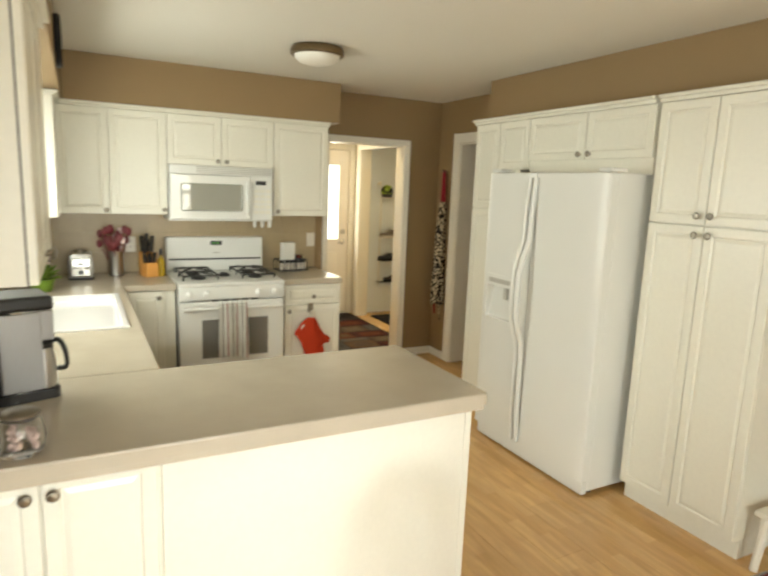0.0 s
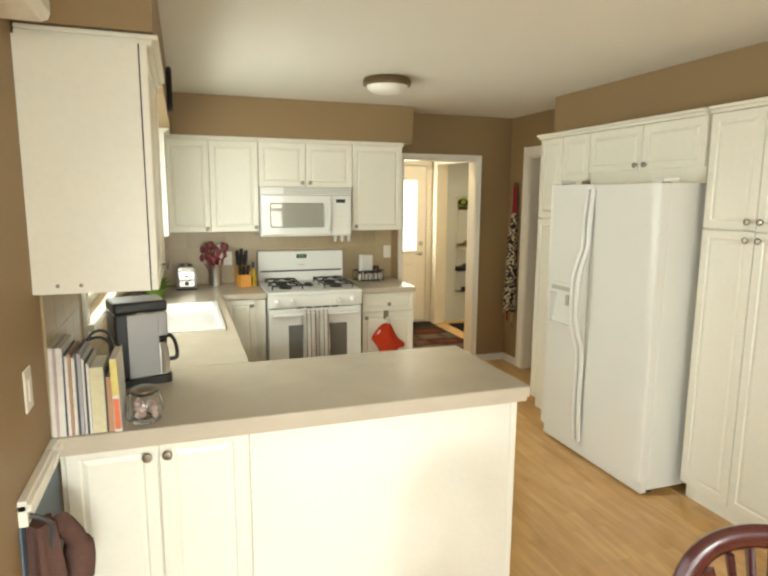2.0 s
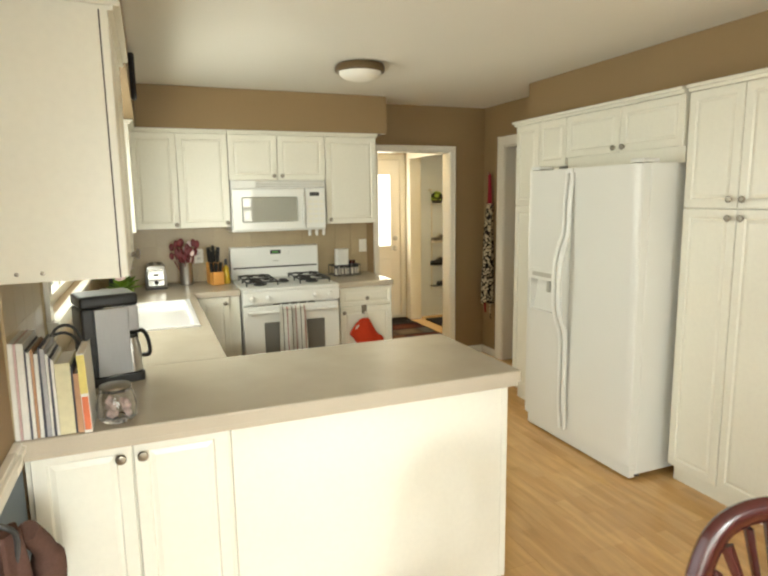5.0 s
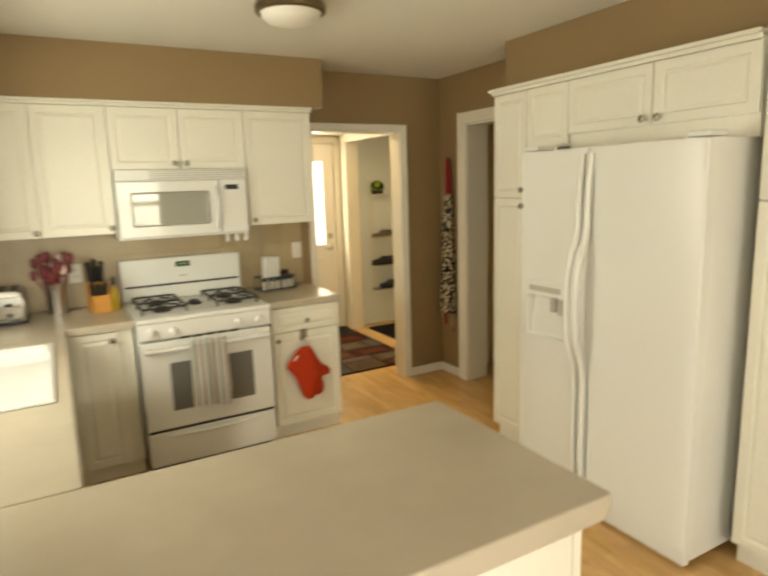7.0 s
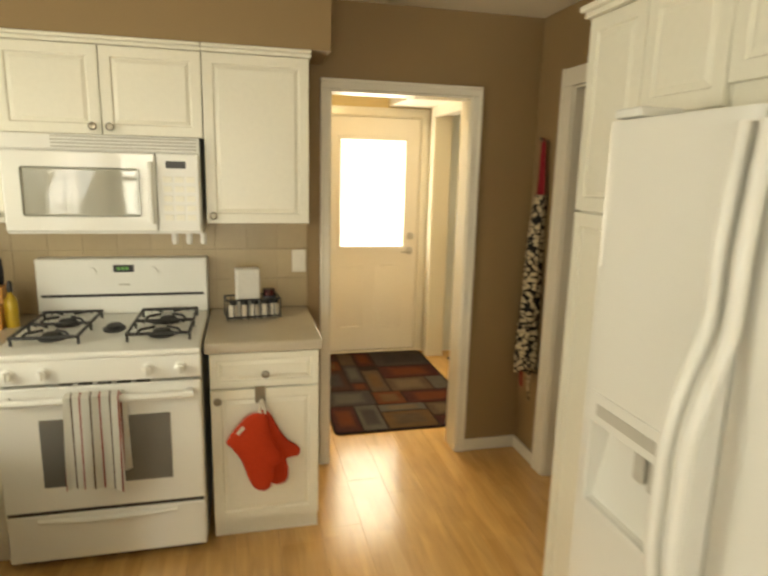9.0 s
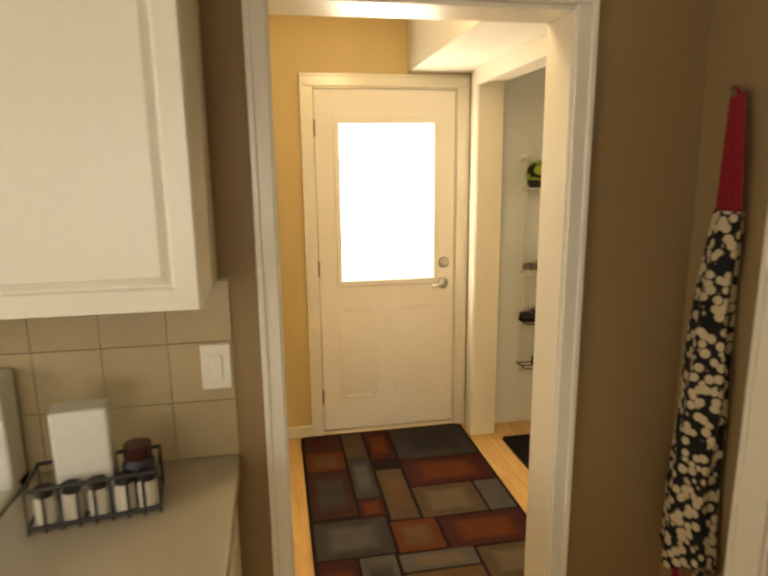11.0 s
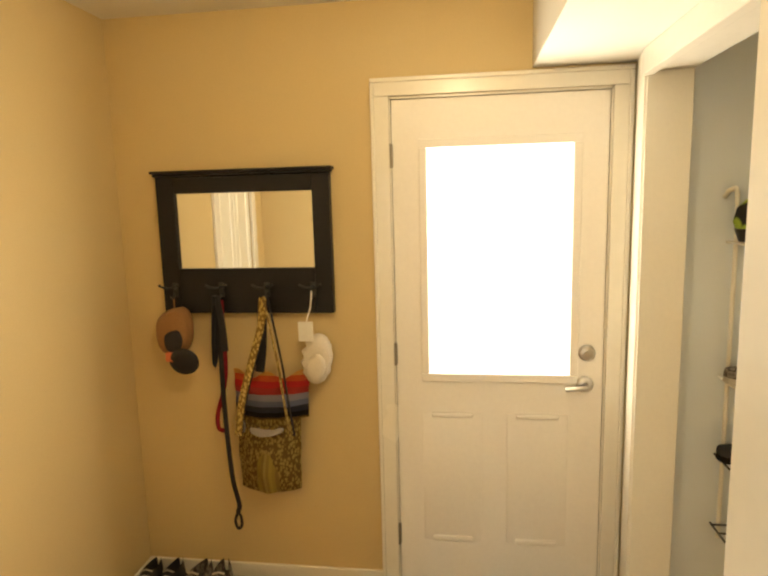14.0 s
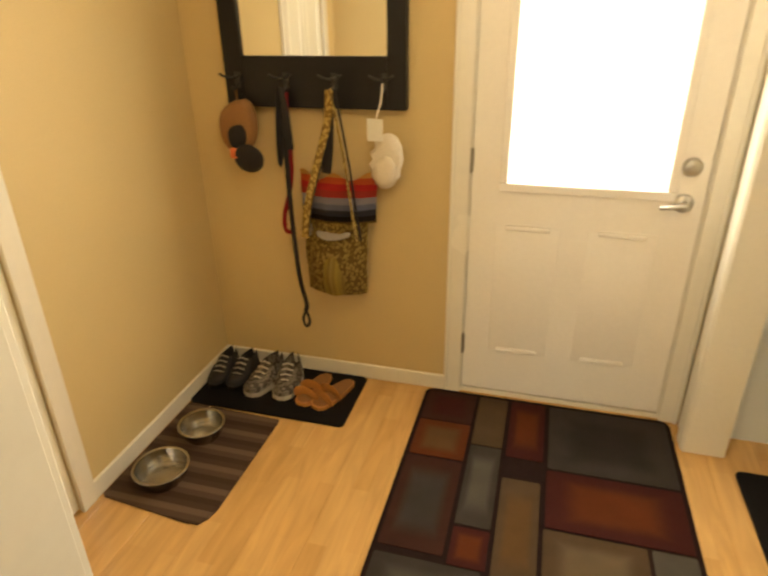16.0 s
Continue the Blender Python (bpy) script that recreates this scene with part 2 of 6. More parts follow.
M["apron"] = blotched("black apron print with cream shapes", (0.012, 0.011, 0.011), (0.46, 0.38, 0.25), 40, 0.49)
M["tote_low"] = blotched("olive leaf print canvas", (0.20, 0.125, 0.035), (0.47, 0.34, 0.10), 95, 0.46, squash=0.6)
M["tote_stripe"] = striped("gold and olive print cloth", [(0.46, 0.34, 0.07), (0.40, 0.29, 0.06), (0.30, 0.20, 0.05), (0.44, 0.33, 0.09), (0.36, 0.25, 0.06)], "X", 0.055)
M["towel"] = striped("white cotton with red and black stripes",
                     [(0.88, 0.86, 0.79)] * 4 + [(0.40, 0.10, 0.07)] + [(0.88, 0.86, 0.79)] * 5 + [(0.20, 0.15, 0.10)], "X", 0.068)
M["blanket"] = striped("red orange and blue woven stripes",
                       [(0.20, 0.13, 0.04), (0.16, 0.10, 0.03), (0.022, 0.018, 0.02), (0.05, 0.05, 0.07), (0.17, 0.18, 0.27),
                        (0.30, 0.28, 0.33), (0.40, 0.045, 0.035), (0.52, 0.035, 0.03), (0.56, 0.10, 0.03), (0.62, 0.33, 0.09)], "Z", 0.25)
M["foodmat"] = striped("brown ribbed mat", [(0.046, 0.025, 0.015), (0.076, 0.045, 0.028), (0.115, 0.074, 0.048), (0.058, 0.033, 0.020)], "Y", 0.105)
M["kmat"] = blotched("dark red woven mat", (0.05, 0.018, 0.012), (0.11, 0.045, 0.028), 45, 0.4)
M["cap"] = surface("brown cap cotton", (0.26, 0.13, 0.045), 0.85, var=0.2, fine=200, bump=0.3)
M["offwhite"] = surface("off white cotton", (0.66, 0.60, 0.50), 0.85, var=0.1, fine=150, bump=0.3)
M["sandal"] = surface("orange tan leather", (0.42, 0.19, 0.045), 0.5, var=0.2, fine=120)
M["shoe_grey"] = blotched("grey mesh with dark and pale overlays", (0.075, 0.062, 0.052), (0.24, 0.21, 0.17), 46, 0.5, mid=(0.13, 0.115, 0.095))
M["shoe_dark"] = surface("dark charcoal shoe fabric", (0.016, 0.016, 0.020), 0.7, var=0.3, fine=250)
M["sole"] = surface("pale rubber sole", (0.45, 0.42, 0.36), 0.6, var=0.1)
M["green"] = surface("leaf green", (0.17, 0.28, 0.025), 0.5, var=0.25, big=20, fine=90)
M["lime"] = blotched("lime green shell with black vents", (0.02, 0.02, 0.018), (0.28, 0.38, 0.05), 16, 0.56)
M["pink"] = surface("pale pink petals", (0.78, 0.62, 0.57), 0.6, var=0.15, big=30)
M["crimson"] = surface("crimson silicone", (0.15, 0.010, 0.013), 0.45, var=0.2, big=20)
M["oil"] = principled("golden oil bottle", (0.45, 0.30, 0.02), 0.1)
for key, c in (("b_white", (0.68, 0.66, 0.60)), ("b_pink", (0.55, 0.38, 0.35)), ("b_grey", (0.36, 0.35, 0.36)), ("b_cream", (0.62, 0.57, 0.36)),
               ("b_orange", (0.62, 0.16, 0.06)), ("b_tan", (0.45, 0.25, 0.13)), ("b_yellow", (0.65, 0.55, 0.16)), ("b_dark", (0.05, 0.05, 0.07))):
    M[key] = surface("book cover " + key[2:], c, 0.45, var=0.08, big=15)


def rug_patch(edge, middle):
    """Rug pile whose colour runs softly from the rim of a patch to its middle."""
    m = surface("rug patch pile", edge, 0.95, var=0.22, big=9, fine=350, bump=0.6, spec=0.1)
    n, ln = m.node_tree.nodes, m.node_tree.links
    tc, sp, big = n.new("ShaderNodeTexCoord"), n.new("ShaderNodeSeparateXYZ"), n.new("ShaderNodeMath")
    ln.new(tc.outputs["Generated"], sp.inputs[0])
    big.operation = 'MAXIMUM'
    for k in (0, 1):
        off, ab = n.new("ShaderNodeMath"), n.new("ShaderNodeMath")
        off.operation, ab.operation = 'SUBTRACT', 'ABSOLUTE'
        off.inputs[1].default_value = 0.5
        ln.new(sp.outputs[k], off.inputs[0])
        ln.new(off.outputs[0], ab.inputs[0])
        ln.new(ab.outputs[0], big.inputs[k])
    wob = n.new("ShaderNodeTexNoise")
    wob.inputs["Scale"].default_value = 90
    ad = n.new("ShaderNodeMath")
    ad.operation = 'MULTIPLY_ADD'
    ad.inputs[1].default_value = 0.10
    ln.new(wob.outputs["Fac"], ad.inputs[0])
    ln.new(big.outputs[0], ad.inputs[2])
    rp = n.new("ShaderNodeValToRGB")
    rp.color_ramp.interpolation = 'EASE'
    e0, e1 = rp.color_ramp.elements
    e0.position, e0.color = 0.26, (*middle, 1)
    e1.position, e1.color = 0.46, (*edge, 1)
    ln.new(ad.outputs[0], rp.inputs[0])
    old = n["Principled BSDF"].inputs["Base Color"].links
    if old and old[0].from_node.bl_idname == "ShaderNodeHueSaturation":
        ln.new(rp.outputs[0], old[0].from_node.inputs["Color"])
    else:
        ln.new(rp.outputs[0], n["Principled BSDF"].inputs["Base Color"])
    return m


RUG = {"r_red": (0.040, 0.010, 0.008), "r_orange": (0.085, 0.022, 0.007), "r_gold": (0.085, 0.046, 0.018), "r_tan": (0.066, 0.042, 0.023), "r_lighttan": (0.098, 0.070, 0.040),
       "r_grey": (0.036, 0.030, 0.026), "r_lightgrey": (0.068, 0.060, 0.048), "r_dark": (0.024, 0.019, 0.017), "r_brown": (0.036, 0.014, 0.010)}


def glass(name, tint=(1, 1, 1), rough=0.0):
    m = principled(name, tint, rough)
    m.node_tree.nodes["Principled BSDF"].inputs["Transmission Weight"].default_value = 1.0
    m.node_tree.nodes["Principled BSDF"].inputs["IOR"].default_value = 1.45
    return m


M["glass"] = glass("clear glass")
M["glow"] = principled("daylight haze outside", (1, 1, 1), 1.0)
bs = M["glow"].node_tree.nodes["Principled BSDF"]
bs.inputs["Emission Color"].default_value = (1.0, 0.98, 0.94, 1)
bs.inputs["Emission Strength"].default_value = 5.0
M["bowl"] = surface("brushed bowl steel", (0.42, 0.40, 0.36), 0.16, 1.0, var=0.08, fine=200)
M["led"] = principled("lit clock digits", (0.05, 0.2, 0.03), 0.4)
bs = M["led"].node_tree.nodes["Principled BSDF"]
bs.inputs["Emission Color"].default_value = (0.35, 1.0, 0.15, 1)
bs.inputs["Emission Strength"].default_value = 0.3

# ---------------- mesh helpers ----------------


def add_box(bm, x0, x1, y0, y1, z0, z1, bevel=0.0, seg=2):
    v = [bm.verts.new((x, y, z)) for x in (x0, x1) for y in (y0, y1) for z in (z0, z1)]
    fs = [bm.faces.new([v[i] for i in q]) for q in ((0, 1, 3, 2), (4, 6, 7, 5), (0, 4, 5, 1), (2, 3, 7, 6), (0, 2, 6, 4), (1, 5, 7, 3))]
    if bevel:
        ed = list({e for f in fs for e in f.edges})
        bmesh.ops.bevel(bm, geom=ed, offset=bevel, segments=seg, profile=0.5, affect='EDGES')
    return v


def box(x0, x1, y0, y1, z0, z1, bevel=0.0, seg=2):
    bm = bmesh.new()
    add_box(bm, x0, x1, y0, y1, z0, z1, bevel, seg)
    return bm


def boxes(rows, bevel=0.0):
    bm = bmesh.new()
    for r in rows:
        add_box(bm, *r, bevel)
    return bm


def add_cyl(bm, c, r, h, axis="z", seg=24, r2=None):
    m = Matrix.Translation(c)
    if axis == "x":
        m = m @ Matrix.Rotation(radians(90), 4, 'Y')
    if axis == "y":
        m = m @ Matrix.Rotation(radians(90), 4, 'X')
    bmesh.ops.create_cone(bm, cap_ends=True, segments=seg, radius1=r, radius2=r if r2 is None else r2, depth=h, matrix=m)


def cyl(c, r, h, axis="z", seg=24, r2=None):
    bm = bmesh.new()
    add_cyl(bm, c, r, h, axis, seg, r2)
    return bm


def lathe(profile, seg=32, c=(0, 0, 0), axis="z", sx=1.0, sy=1.0):
    """Turn a profile of (radius, height) round an axis."""
    bm = bmesh.new()
    rings = []
    for r, z in profile:
        ring = []
        for i in range(seg):
            a = 2 * math.pi * i / seg
            p = (r * math.cos(a) * sx, r * math.sin(a) * sy, z)
            if axis == "y":
                p = (p[0], -p[2], p[1])
            if axis == "x":
                p = (p[2], p[0], p[1])
            ring.append(bm.verts.new((p[0] + c[0], p[1] + c[1], p[2] + c[2])))
        rings.append(ring)
    for a, b in zip(rings, rings[1:]):
        for i in range(seg):
            bm.faces.new((a[i], a[(i + 1) % seg], b[(i + 1) % seg], b[i]))
    for ring in (rings[0], rings[-1]):
        bm.faces.new(ring)
    return bm


def add_tube(bm, pts, r, seg=8, flat=1.0):
    """Sweep a round or flattened section along a line of points; r is one radius or one a point."""
    pts = [Vector(p) for p in pts]
    rs = r if isinstance(r, (list, tuple)) else [r] * len(pts)
    rings = []
    ways = [(pts[min(i + 1, len(pts) - 1)] - pts[max(i - 1, 0)]).normalized() for i in range(len(pts))]
    up = min((Vector((0, 0, 1)), Vector((1, 0, 0)), Vector((0, 1, 0))), key=lambda a: max(abs(a.dot(d)) for d in ways))
    for i, p in enumerate(pts):
        d = ways[i]
        s = d.cross(up).normalized()
        t = s.cross(d).normalized()
        rings.append([bm.verts.new(p + rs[i] * (math.cos(2 * math.pi * k / seg) * s + flat * math.sin(2 * math.pi * k / seg) * t)) for k in range(seg)])
    for a, b in zip(rings, rings[1:]):
        for k in range(seg):
            bm.faces.new((a[k], a[(k + 1) % seg], b[(k + 1) % seg], b[k]))
    bm.faces.new(rings[0])
    bm.faces.new(rings[-1])


def tube(pts, r, seg=8, flat=1.0):
    bm = bmesh.new()
    add_tube(bm, pts, r, seg, flat)
    return bm


def curve_points(pts, n=24):
    """A smooth line through a few points."""
    pts = [Vector(p) for p in pts]
    ext = [2 * pts[0] - pts[1]] + pts + [2 * pts[-1] - pts[-2]]
    out = []
    k = len(pts) - 1
    for j in range(n + 1):
        u = j / n * k
        i = min(int(u), k - 1)
        f = u - i
        a, b, c, d = ext[i:i + 4]
        out.append(0.5 * ((2 * b) + (c - a) * f + (2 * a - 5 * b + 4 * c - d) * f * f + (3 * b - a - 3 * c + d) * f ** 3))
    return out


def prism(outline, y0, y1, bevel=0.0):
    """An outline in x and z, thick in y."""
    bm = bmesh.new()
    a = [bm.verts.new((x, y0, z)) for x, z in outline]
    b = [bm.verts.new((x, y1, z)) for x, z in outline]
    bm.faces.new(a)
    bm.faces.new(list(reversed(b)))
    k = len(a)
    for i in range(k):
        bm.faces.new((a[i], b[i], b[(i + 1) % k], a[(i + 1) % k]))
    if bevel:
        bmesh.ops.bevel(bm, geom=list(bm.edges), offset=bevel, segments=2, profile=0.5, affect='EDGES')
    return bm


def slab(outline, z0, z1, bevel=0.0):
    """An outline in x and y, thick in z."""
    bm = bmesh.new()
    a = [bm.verts.new((x, y, z0)) for x, y in outline]
    b = [bm.verts.new((x, y, z1)) for x, y in outline]
    bm.faces.new(list(reversed(a)))
    top = bm.faces.new(b)
    k = len(a)
    for i in range(k):
        bm.faces.new((a[i], a[(i + 1) % k], b[(i + 1) % k], b[i]))
    if bevel:
        bmesh.ops.bevel(bm, geom=list(top.edges), offset=bevel, segments=2, profile=0.5, affect='EDGES')
    return bm


def rounded(x0, x1, y0, y1, r, n=5):
    pts = []
    for cx, cy, a0 in ((x1 - r, y1 - r, 0), (x0 + r, y1 - r, 90), (x0 + r, y0 + r, 180), (x1 - r, y0 + r, 270)):
        for i in range(n + 1):
            a = radians(a0 + 90 * i / n)
            pts.append((cx + r * math.cos(a), cy + r * math.sin(a)))
    return pts


def mesh_of(name, bm, material, smooth=False):
    bmesh.ops.recalc_face_normals(bm, faces=bm.faces)
    me = bpy.data.meshes.new(name)
    bm.to_mesh(me)
    bm.free()
    me.materials.append(M[material])
    if smooth:
        for p in me.polygons:
            p.use_smooth = True
        me.set_sharp_from_angle(angle=radians(40))
    return me


def part(name, bm, material, parent, label="", smooth=False, at=None):
    ob = new(name, mesh_of(name, bm, material, smooth))
    ob.parent = parent
    if at is not None:
        ob.matrix_basis = at
    return tagged(ob, label)


def thing(name, loc, rz, label, category, group="", kind=""):
    ob = new(name)
    ob.empty_display_size = 0.05
    ob.matrix_basis = pose(*loc, 0, 0, rz)
    return tagged(ob, label, category, group, kind)


def single(name, bm, material, label, category, loc=(0, 0, 0), rz=0, smooth=False, group="", kind=""):
    ob = new(name, mesh_of(name, bm, material, smooth))
    ob.matrix_basis = pose(*loc, 0, 0, rz)
    return tagged(ob, label, category, group, kind)


def structure(name, bm, material, label="", category="", smooth=False):
    return single(name, bm, material, label, category, smooth=smooth, kind="structure")


# ---------------- the shell ----------------
CEIL = 2.435
LW, RW = -1.005, 2.52          # faces of the kitchen's side walls
structure("floor", box(-1.12, 3.6, -7.3, 2.1, -0.06, -0.009), "under", "light maple strip laminate floor", "floor")
structure("ceiling", box(-1.12, 2.75, -7.35, 0.135, CEIL, CEIL + 0.1), "ceiling", "plain cream painted ceiling", "ceiling")
structure("ceiling_mudroom", box(0.3, 3.6, 0.136, 2.1, CEIL, CEIL + 0.1), "ceiling", "plain cream painted ceiling", "ceiling")
DX0, DX1, DZ = 1.377, 2.142, 2.02     # doorway to the mudroom
structure("wall_stove", boxes([(-1.12, DX0, 0, 0.055, 0, CEIL), (DX1, RW + 0.12, 0, 0.055, 0, CEIL), (DX0, DX1, 0, 0.055, DZ, CEIL)]),
          "taupe", "taupe brown painted kitchen wall with a doorway", "wall")
structure("wall_mudroom_south", boxes([(0.3, DX0, 0.0555, 0.135, 0, CEIL), (DX1, 3.6, 0.0555, 0.135, 0, CEIL), (DX0, DX1, 0.0555, 0.135, DZ, CEIL)]),
          "tan", "warm tan painted mudroom wall", "wall")
# left wall with sink window and patio door
SW = (-2.44, -0.98, 1.12, 2.04)
PD = (-6.15, -4.40, 0.0, 2.04)
structure("wall_left", boxes([(LW - 0.1, LW, -7.3, PD[0], 0, CEIL), (LW - 0.1, LW, PD[0], PD[1], PD[3], CEIL), (LW - 0.1, LW, PD[1], SW[0], 0, CEIL),
                              (LW - 0.1, LW, SW[0], SW[1], 0, SW[2]), (LW - 0.1, LW, SW[0], SW[1], SW[3], CEIL), (LW - 0.1, LW, SW[1], -0.0005, 0, CEIL)]),
          "taupe", "taupe brown painted wall with a window", "wall")
structure("wall_dado", box(LW + 0.0005, LW + 0.005, -3.65, -3.2, 0.10, 0.845), "slate", "slate blue painted wall below the chair rail", "wall")
structure("trim_chair_rail", boxes([(LW, LW + 0.022, -3.65, -3.245, 0.845, 0.915), (LW, LW + 0.032, -3.65, -3.245, 0.885, 0.905)], 0.003), "trim",
          "white moulded chair rail", "trim")
# right wall: doorway beside the corner, recess behind the cabinets
RD = (-1.13, -0.36, 2.05)
structure("wall_right", boxes([(RW, RW + 0.1, RD[1], -0.0005, 0, CEIL), (RW, RW + 0.1, RD[0], RD[1], RD[2], CEIL), (RW, RW + 0.1, -3.50, RD[0], 0, CEIL)]),
          "taupe", "taupe brown painted wall with a doorway", "wall")
structure("wall_right_dining", box(RW - 0.1, RW + 0.1, -7.3, -3.505, 0, CEIL), "taupe", "taupe brown painted dining wall", "wall")
structure("wall_hall", boxes([(3.4, 3.5, -1.6, 0.0, 0, CEIL), (RW + 0.1, 3.4, -1.6, -1.5, 0, CEIL), (RW + 0.1, 3.4, -0.1, -0.01, 0, CEIL), (RW + 0.1, 3.5, -1.6, 0.0, CEIL, CEIL + 0.05)]),
          "tan", "tan painted hallway walls", "wall")
DWN = (-0.85, 1.32, 0.72, 2.10)
structure("wall_rear", boxes([(-1.12, DWN[0], -7.3, -7.2, 0, CEIL), (DWN[1], RW, -7.3, -7.2, 0, CEIL), (DWN[0], DWN[1], -7.3, -7.2, 0, DWN[2]), (DWN[0], DWN[1], -7.3, -7.2, DWN[3], CEIL)]),
          "taupe", "taupe brown painted dining wall with a window", "wall")
# soffits
structure("soffit_stove", box(-0.640, 1.333, -0.36, -0.0005, 2.128, CEIL - 0.0005), "taupe", "taupe painted soffit over the wall cabinets", "soffit")
structure("soffit_left", box(LW + 0.0005, -0.645, -3.32, -0.0005, 2.128, CEIL - 0.0005), "taupe", "taupe painted soffit over the sink wall", "soffit")
structure("soffit_right", box(2.17, RW - 0.0005, -3.50, -1.21, 2.128, CEIL - 0.0005), "taupe", "taupe painted soffit over the pantry cabinets", "soffit")
# mudroom
ML, MN = 0.452, 1.962          # left and far faces
OD = (1.612, 2.456, 2.075)     # rough opening of the entry door
structure("wall_mudroom_north", boxes([(0.3, OD[0], MN, MN + 0.12, 0, CEIL), (OD[1], 2.664, MN, MN + 0.12, 0, CEIL), (OD[0], OD[1], MN, MN + 0.12, OD[2], CEIL)]),
          "tan", "warm tan painted mudroom wall", "wall")
BD = (0.37, 0.920, 2.02)
structure("wall_mudroom_west", boxes([(ML - 0.1, ML, 0.1355, BD[0], 0, CEIL), (ML - 0.1, ML, BD[1], MN - 0.0005, 0, CEIL), (ML - 0.1, ML, BD[0], BD[1], BD[2], CEIL)]),
          "tan", "warm tan painted mudroom wall", "wall")
structure("wall_closet", boxes([(2.665, 3.5, 1.90, 2.0, 0, CEIL), (3.4, 3.5, 0.1355, 1.8995, 0, CEIL)]), "grey_wall", "pale grey painted closet walls", "wall")
structure("soffit_mudroom", box(2.16, 2.53, 0.1355, MN - 0.0005, 2.155, CEIL - 0.0005), "ceiling", "low pale painted bulkhead over the closet opening", "soffit")
structure("wall_closet_header", boxes([(2.536, 2.66, 0.1355, 1.7775, 2.085, CEIL - 0.0005)]), "trim", "white header over the closet opening", "wall")
structure("trim_closet_post", boxes([(2.526, 2.662, 1.778, 1.934, 0, CEIL - 0.0005), (2.508, 2.526, 1.776, 1.85, 0, 2.154), (2.514, 2.664, 1.766, 1.778, 0, 2.085)], 0.003), "trim_matt",
          "white painted closet jamb and casing", "trim")
structure("trim_closet_header", box(2.497, 2.535, 0.1355, 1.7755, 2.07, 2.154, 0.003), "trim", "white painted closet head casing", "trim")


def baseboard(name, x0, x1, y0, y1):
    rows = [(x0, x1, y0, y1, 0, 0.072)]
    bm = boxes(rows, 0.003)
    return structure(name, bm, "trim", "white painted baseboard", "baseboard")


baseboard("baseboard_corner", 2.194, RW - 0.001, -0.013, -0.0005)
baseboard("baseboard_right", RW - 0.013, RW - 0.0005, -0.272, -0.0135)
baseboard("baseboard_stove", 1.268, 1.329, -0.013, -0.0005)
baseboard("baseboard_mudroom_north", ML + 0.0005, 1.548, MN - 0.014, MN - 0.0005)
baseboard("baseboard_mudroom_west", ML + 0.0005, ML + 0.0145, 0.987, MN - 0.0145)


def casing(name, x0, x1, ztop, y, side, w=0.068, d=0.018, wl=0.068, label="white moulded door casing"):
    """Casing round an opening in a wall along x; side -1 faces the kitchen, 1 the mudroom."""
    ya, yb = (y - d, y - 0.0003) if side < 0 else (y + 0.0003, y + d)
    yc, yd = (y - d - 0.006, y - 0.0003) if side < 0 else (y + 0.0003, y + d + 0.006)
    bm = bmesh.new()
    for a, b in ((x0 - wl, x0 + 0.006), (x1 - 0.006, x1 + w)):
        add_box(bm, a, b, ya, yb, 0, ztop - 0.0003, 0.003)
    add_box(bm, x0 - wl, x1 + w, ya, yb, ztop, ztop + w, 0.003)
    add_box(bm, x0 - wl - 0.003, x0 - wl + 0.014, yc, yd, 0, ztop + w - 0.0145, 0.004)
    add_box(bm, x1 + w - 0.014, x1 + w + 0.003, yc, yd, 0, ztop + w - 0.0145, 0.004)
    add_box(bm, x0 - wl - 0.003, x1 + w + 0.003, yc, yd, ztop + w - 0.014, ztop + w + 0.003, 0.004)
    return structure(name, bm, "trim", label, "trim")


casing("trim_doorway_kitchen", DX0, DX1, DZ, 0, -1, w=0.045, wl=0.042)
casing("trim_doorway_mudroom", DX0, DX1, DZ, 0.135, 1)
structure("trim_doorway_jamb", boxes([(DX0 + 0.0003, DX0 + 0.012, -0.004, 0.139, 0, DZ - 0.0125), (DX1 - 0.012, DX1 - 0.0003, -0.004, 0.139, 0, DZ - 0.0125),
                                      (DX0, DX1, -0.004, 0.139, DZ - 0.012, DZ - 0.0003)], 0.002), "trim", "glossy white door jamb", "trim")
structure("trim_entry_casing", boxes([(OD[0] - 0.065, OD[0] + 0.004, MN - 0.018, MN - 0.0003, 0, OD[2]), (OD[1] - 0.004, OD[1] + 0.064, MN - 0.018, MN - 0.0003, 0, OD[2]),
                                      (OD[0] - 0.065, OD[1] + 0.064, MN - 0.018, MN - 0.0003, OD[2] + 0.0003, OD[2] + 0.065),
                                      (OD[0] - 0.067, OD[0] - 0.052, MN - 0.025, MN - 0.0003, 0, OD[2] + 0.05), (OD[1] + 0.05, OD[1] + 0.066, MN - 0.025, MN - 0.0003, 0, OD[2] + 0.05),
                                      (OD[0] - 0.067, OD[1] + 0.066, MN - 0.025, MN - 0.0003, OD[2] + 0.052, OD[2] + 0.068)], 0.003), "trim", "white moulded entry door casing", "trim")
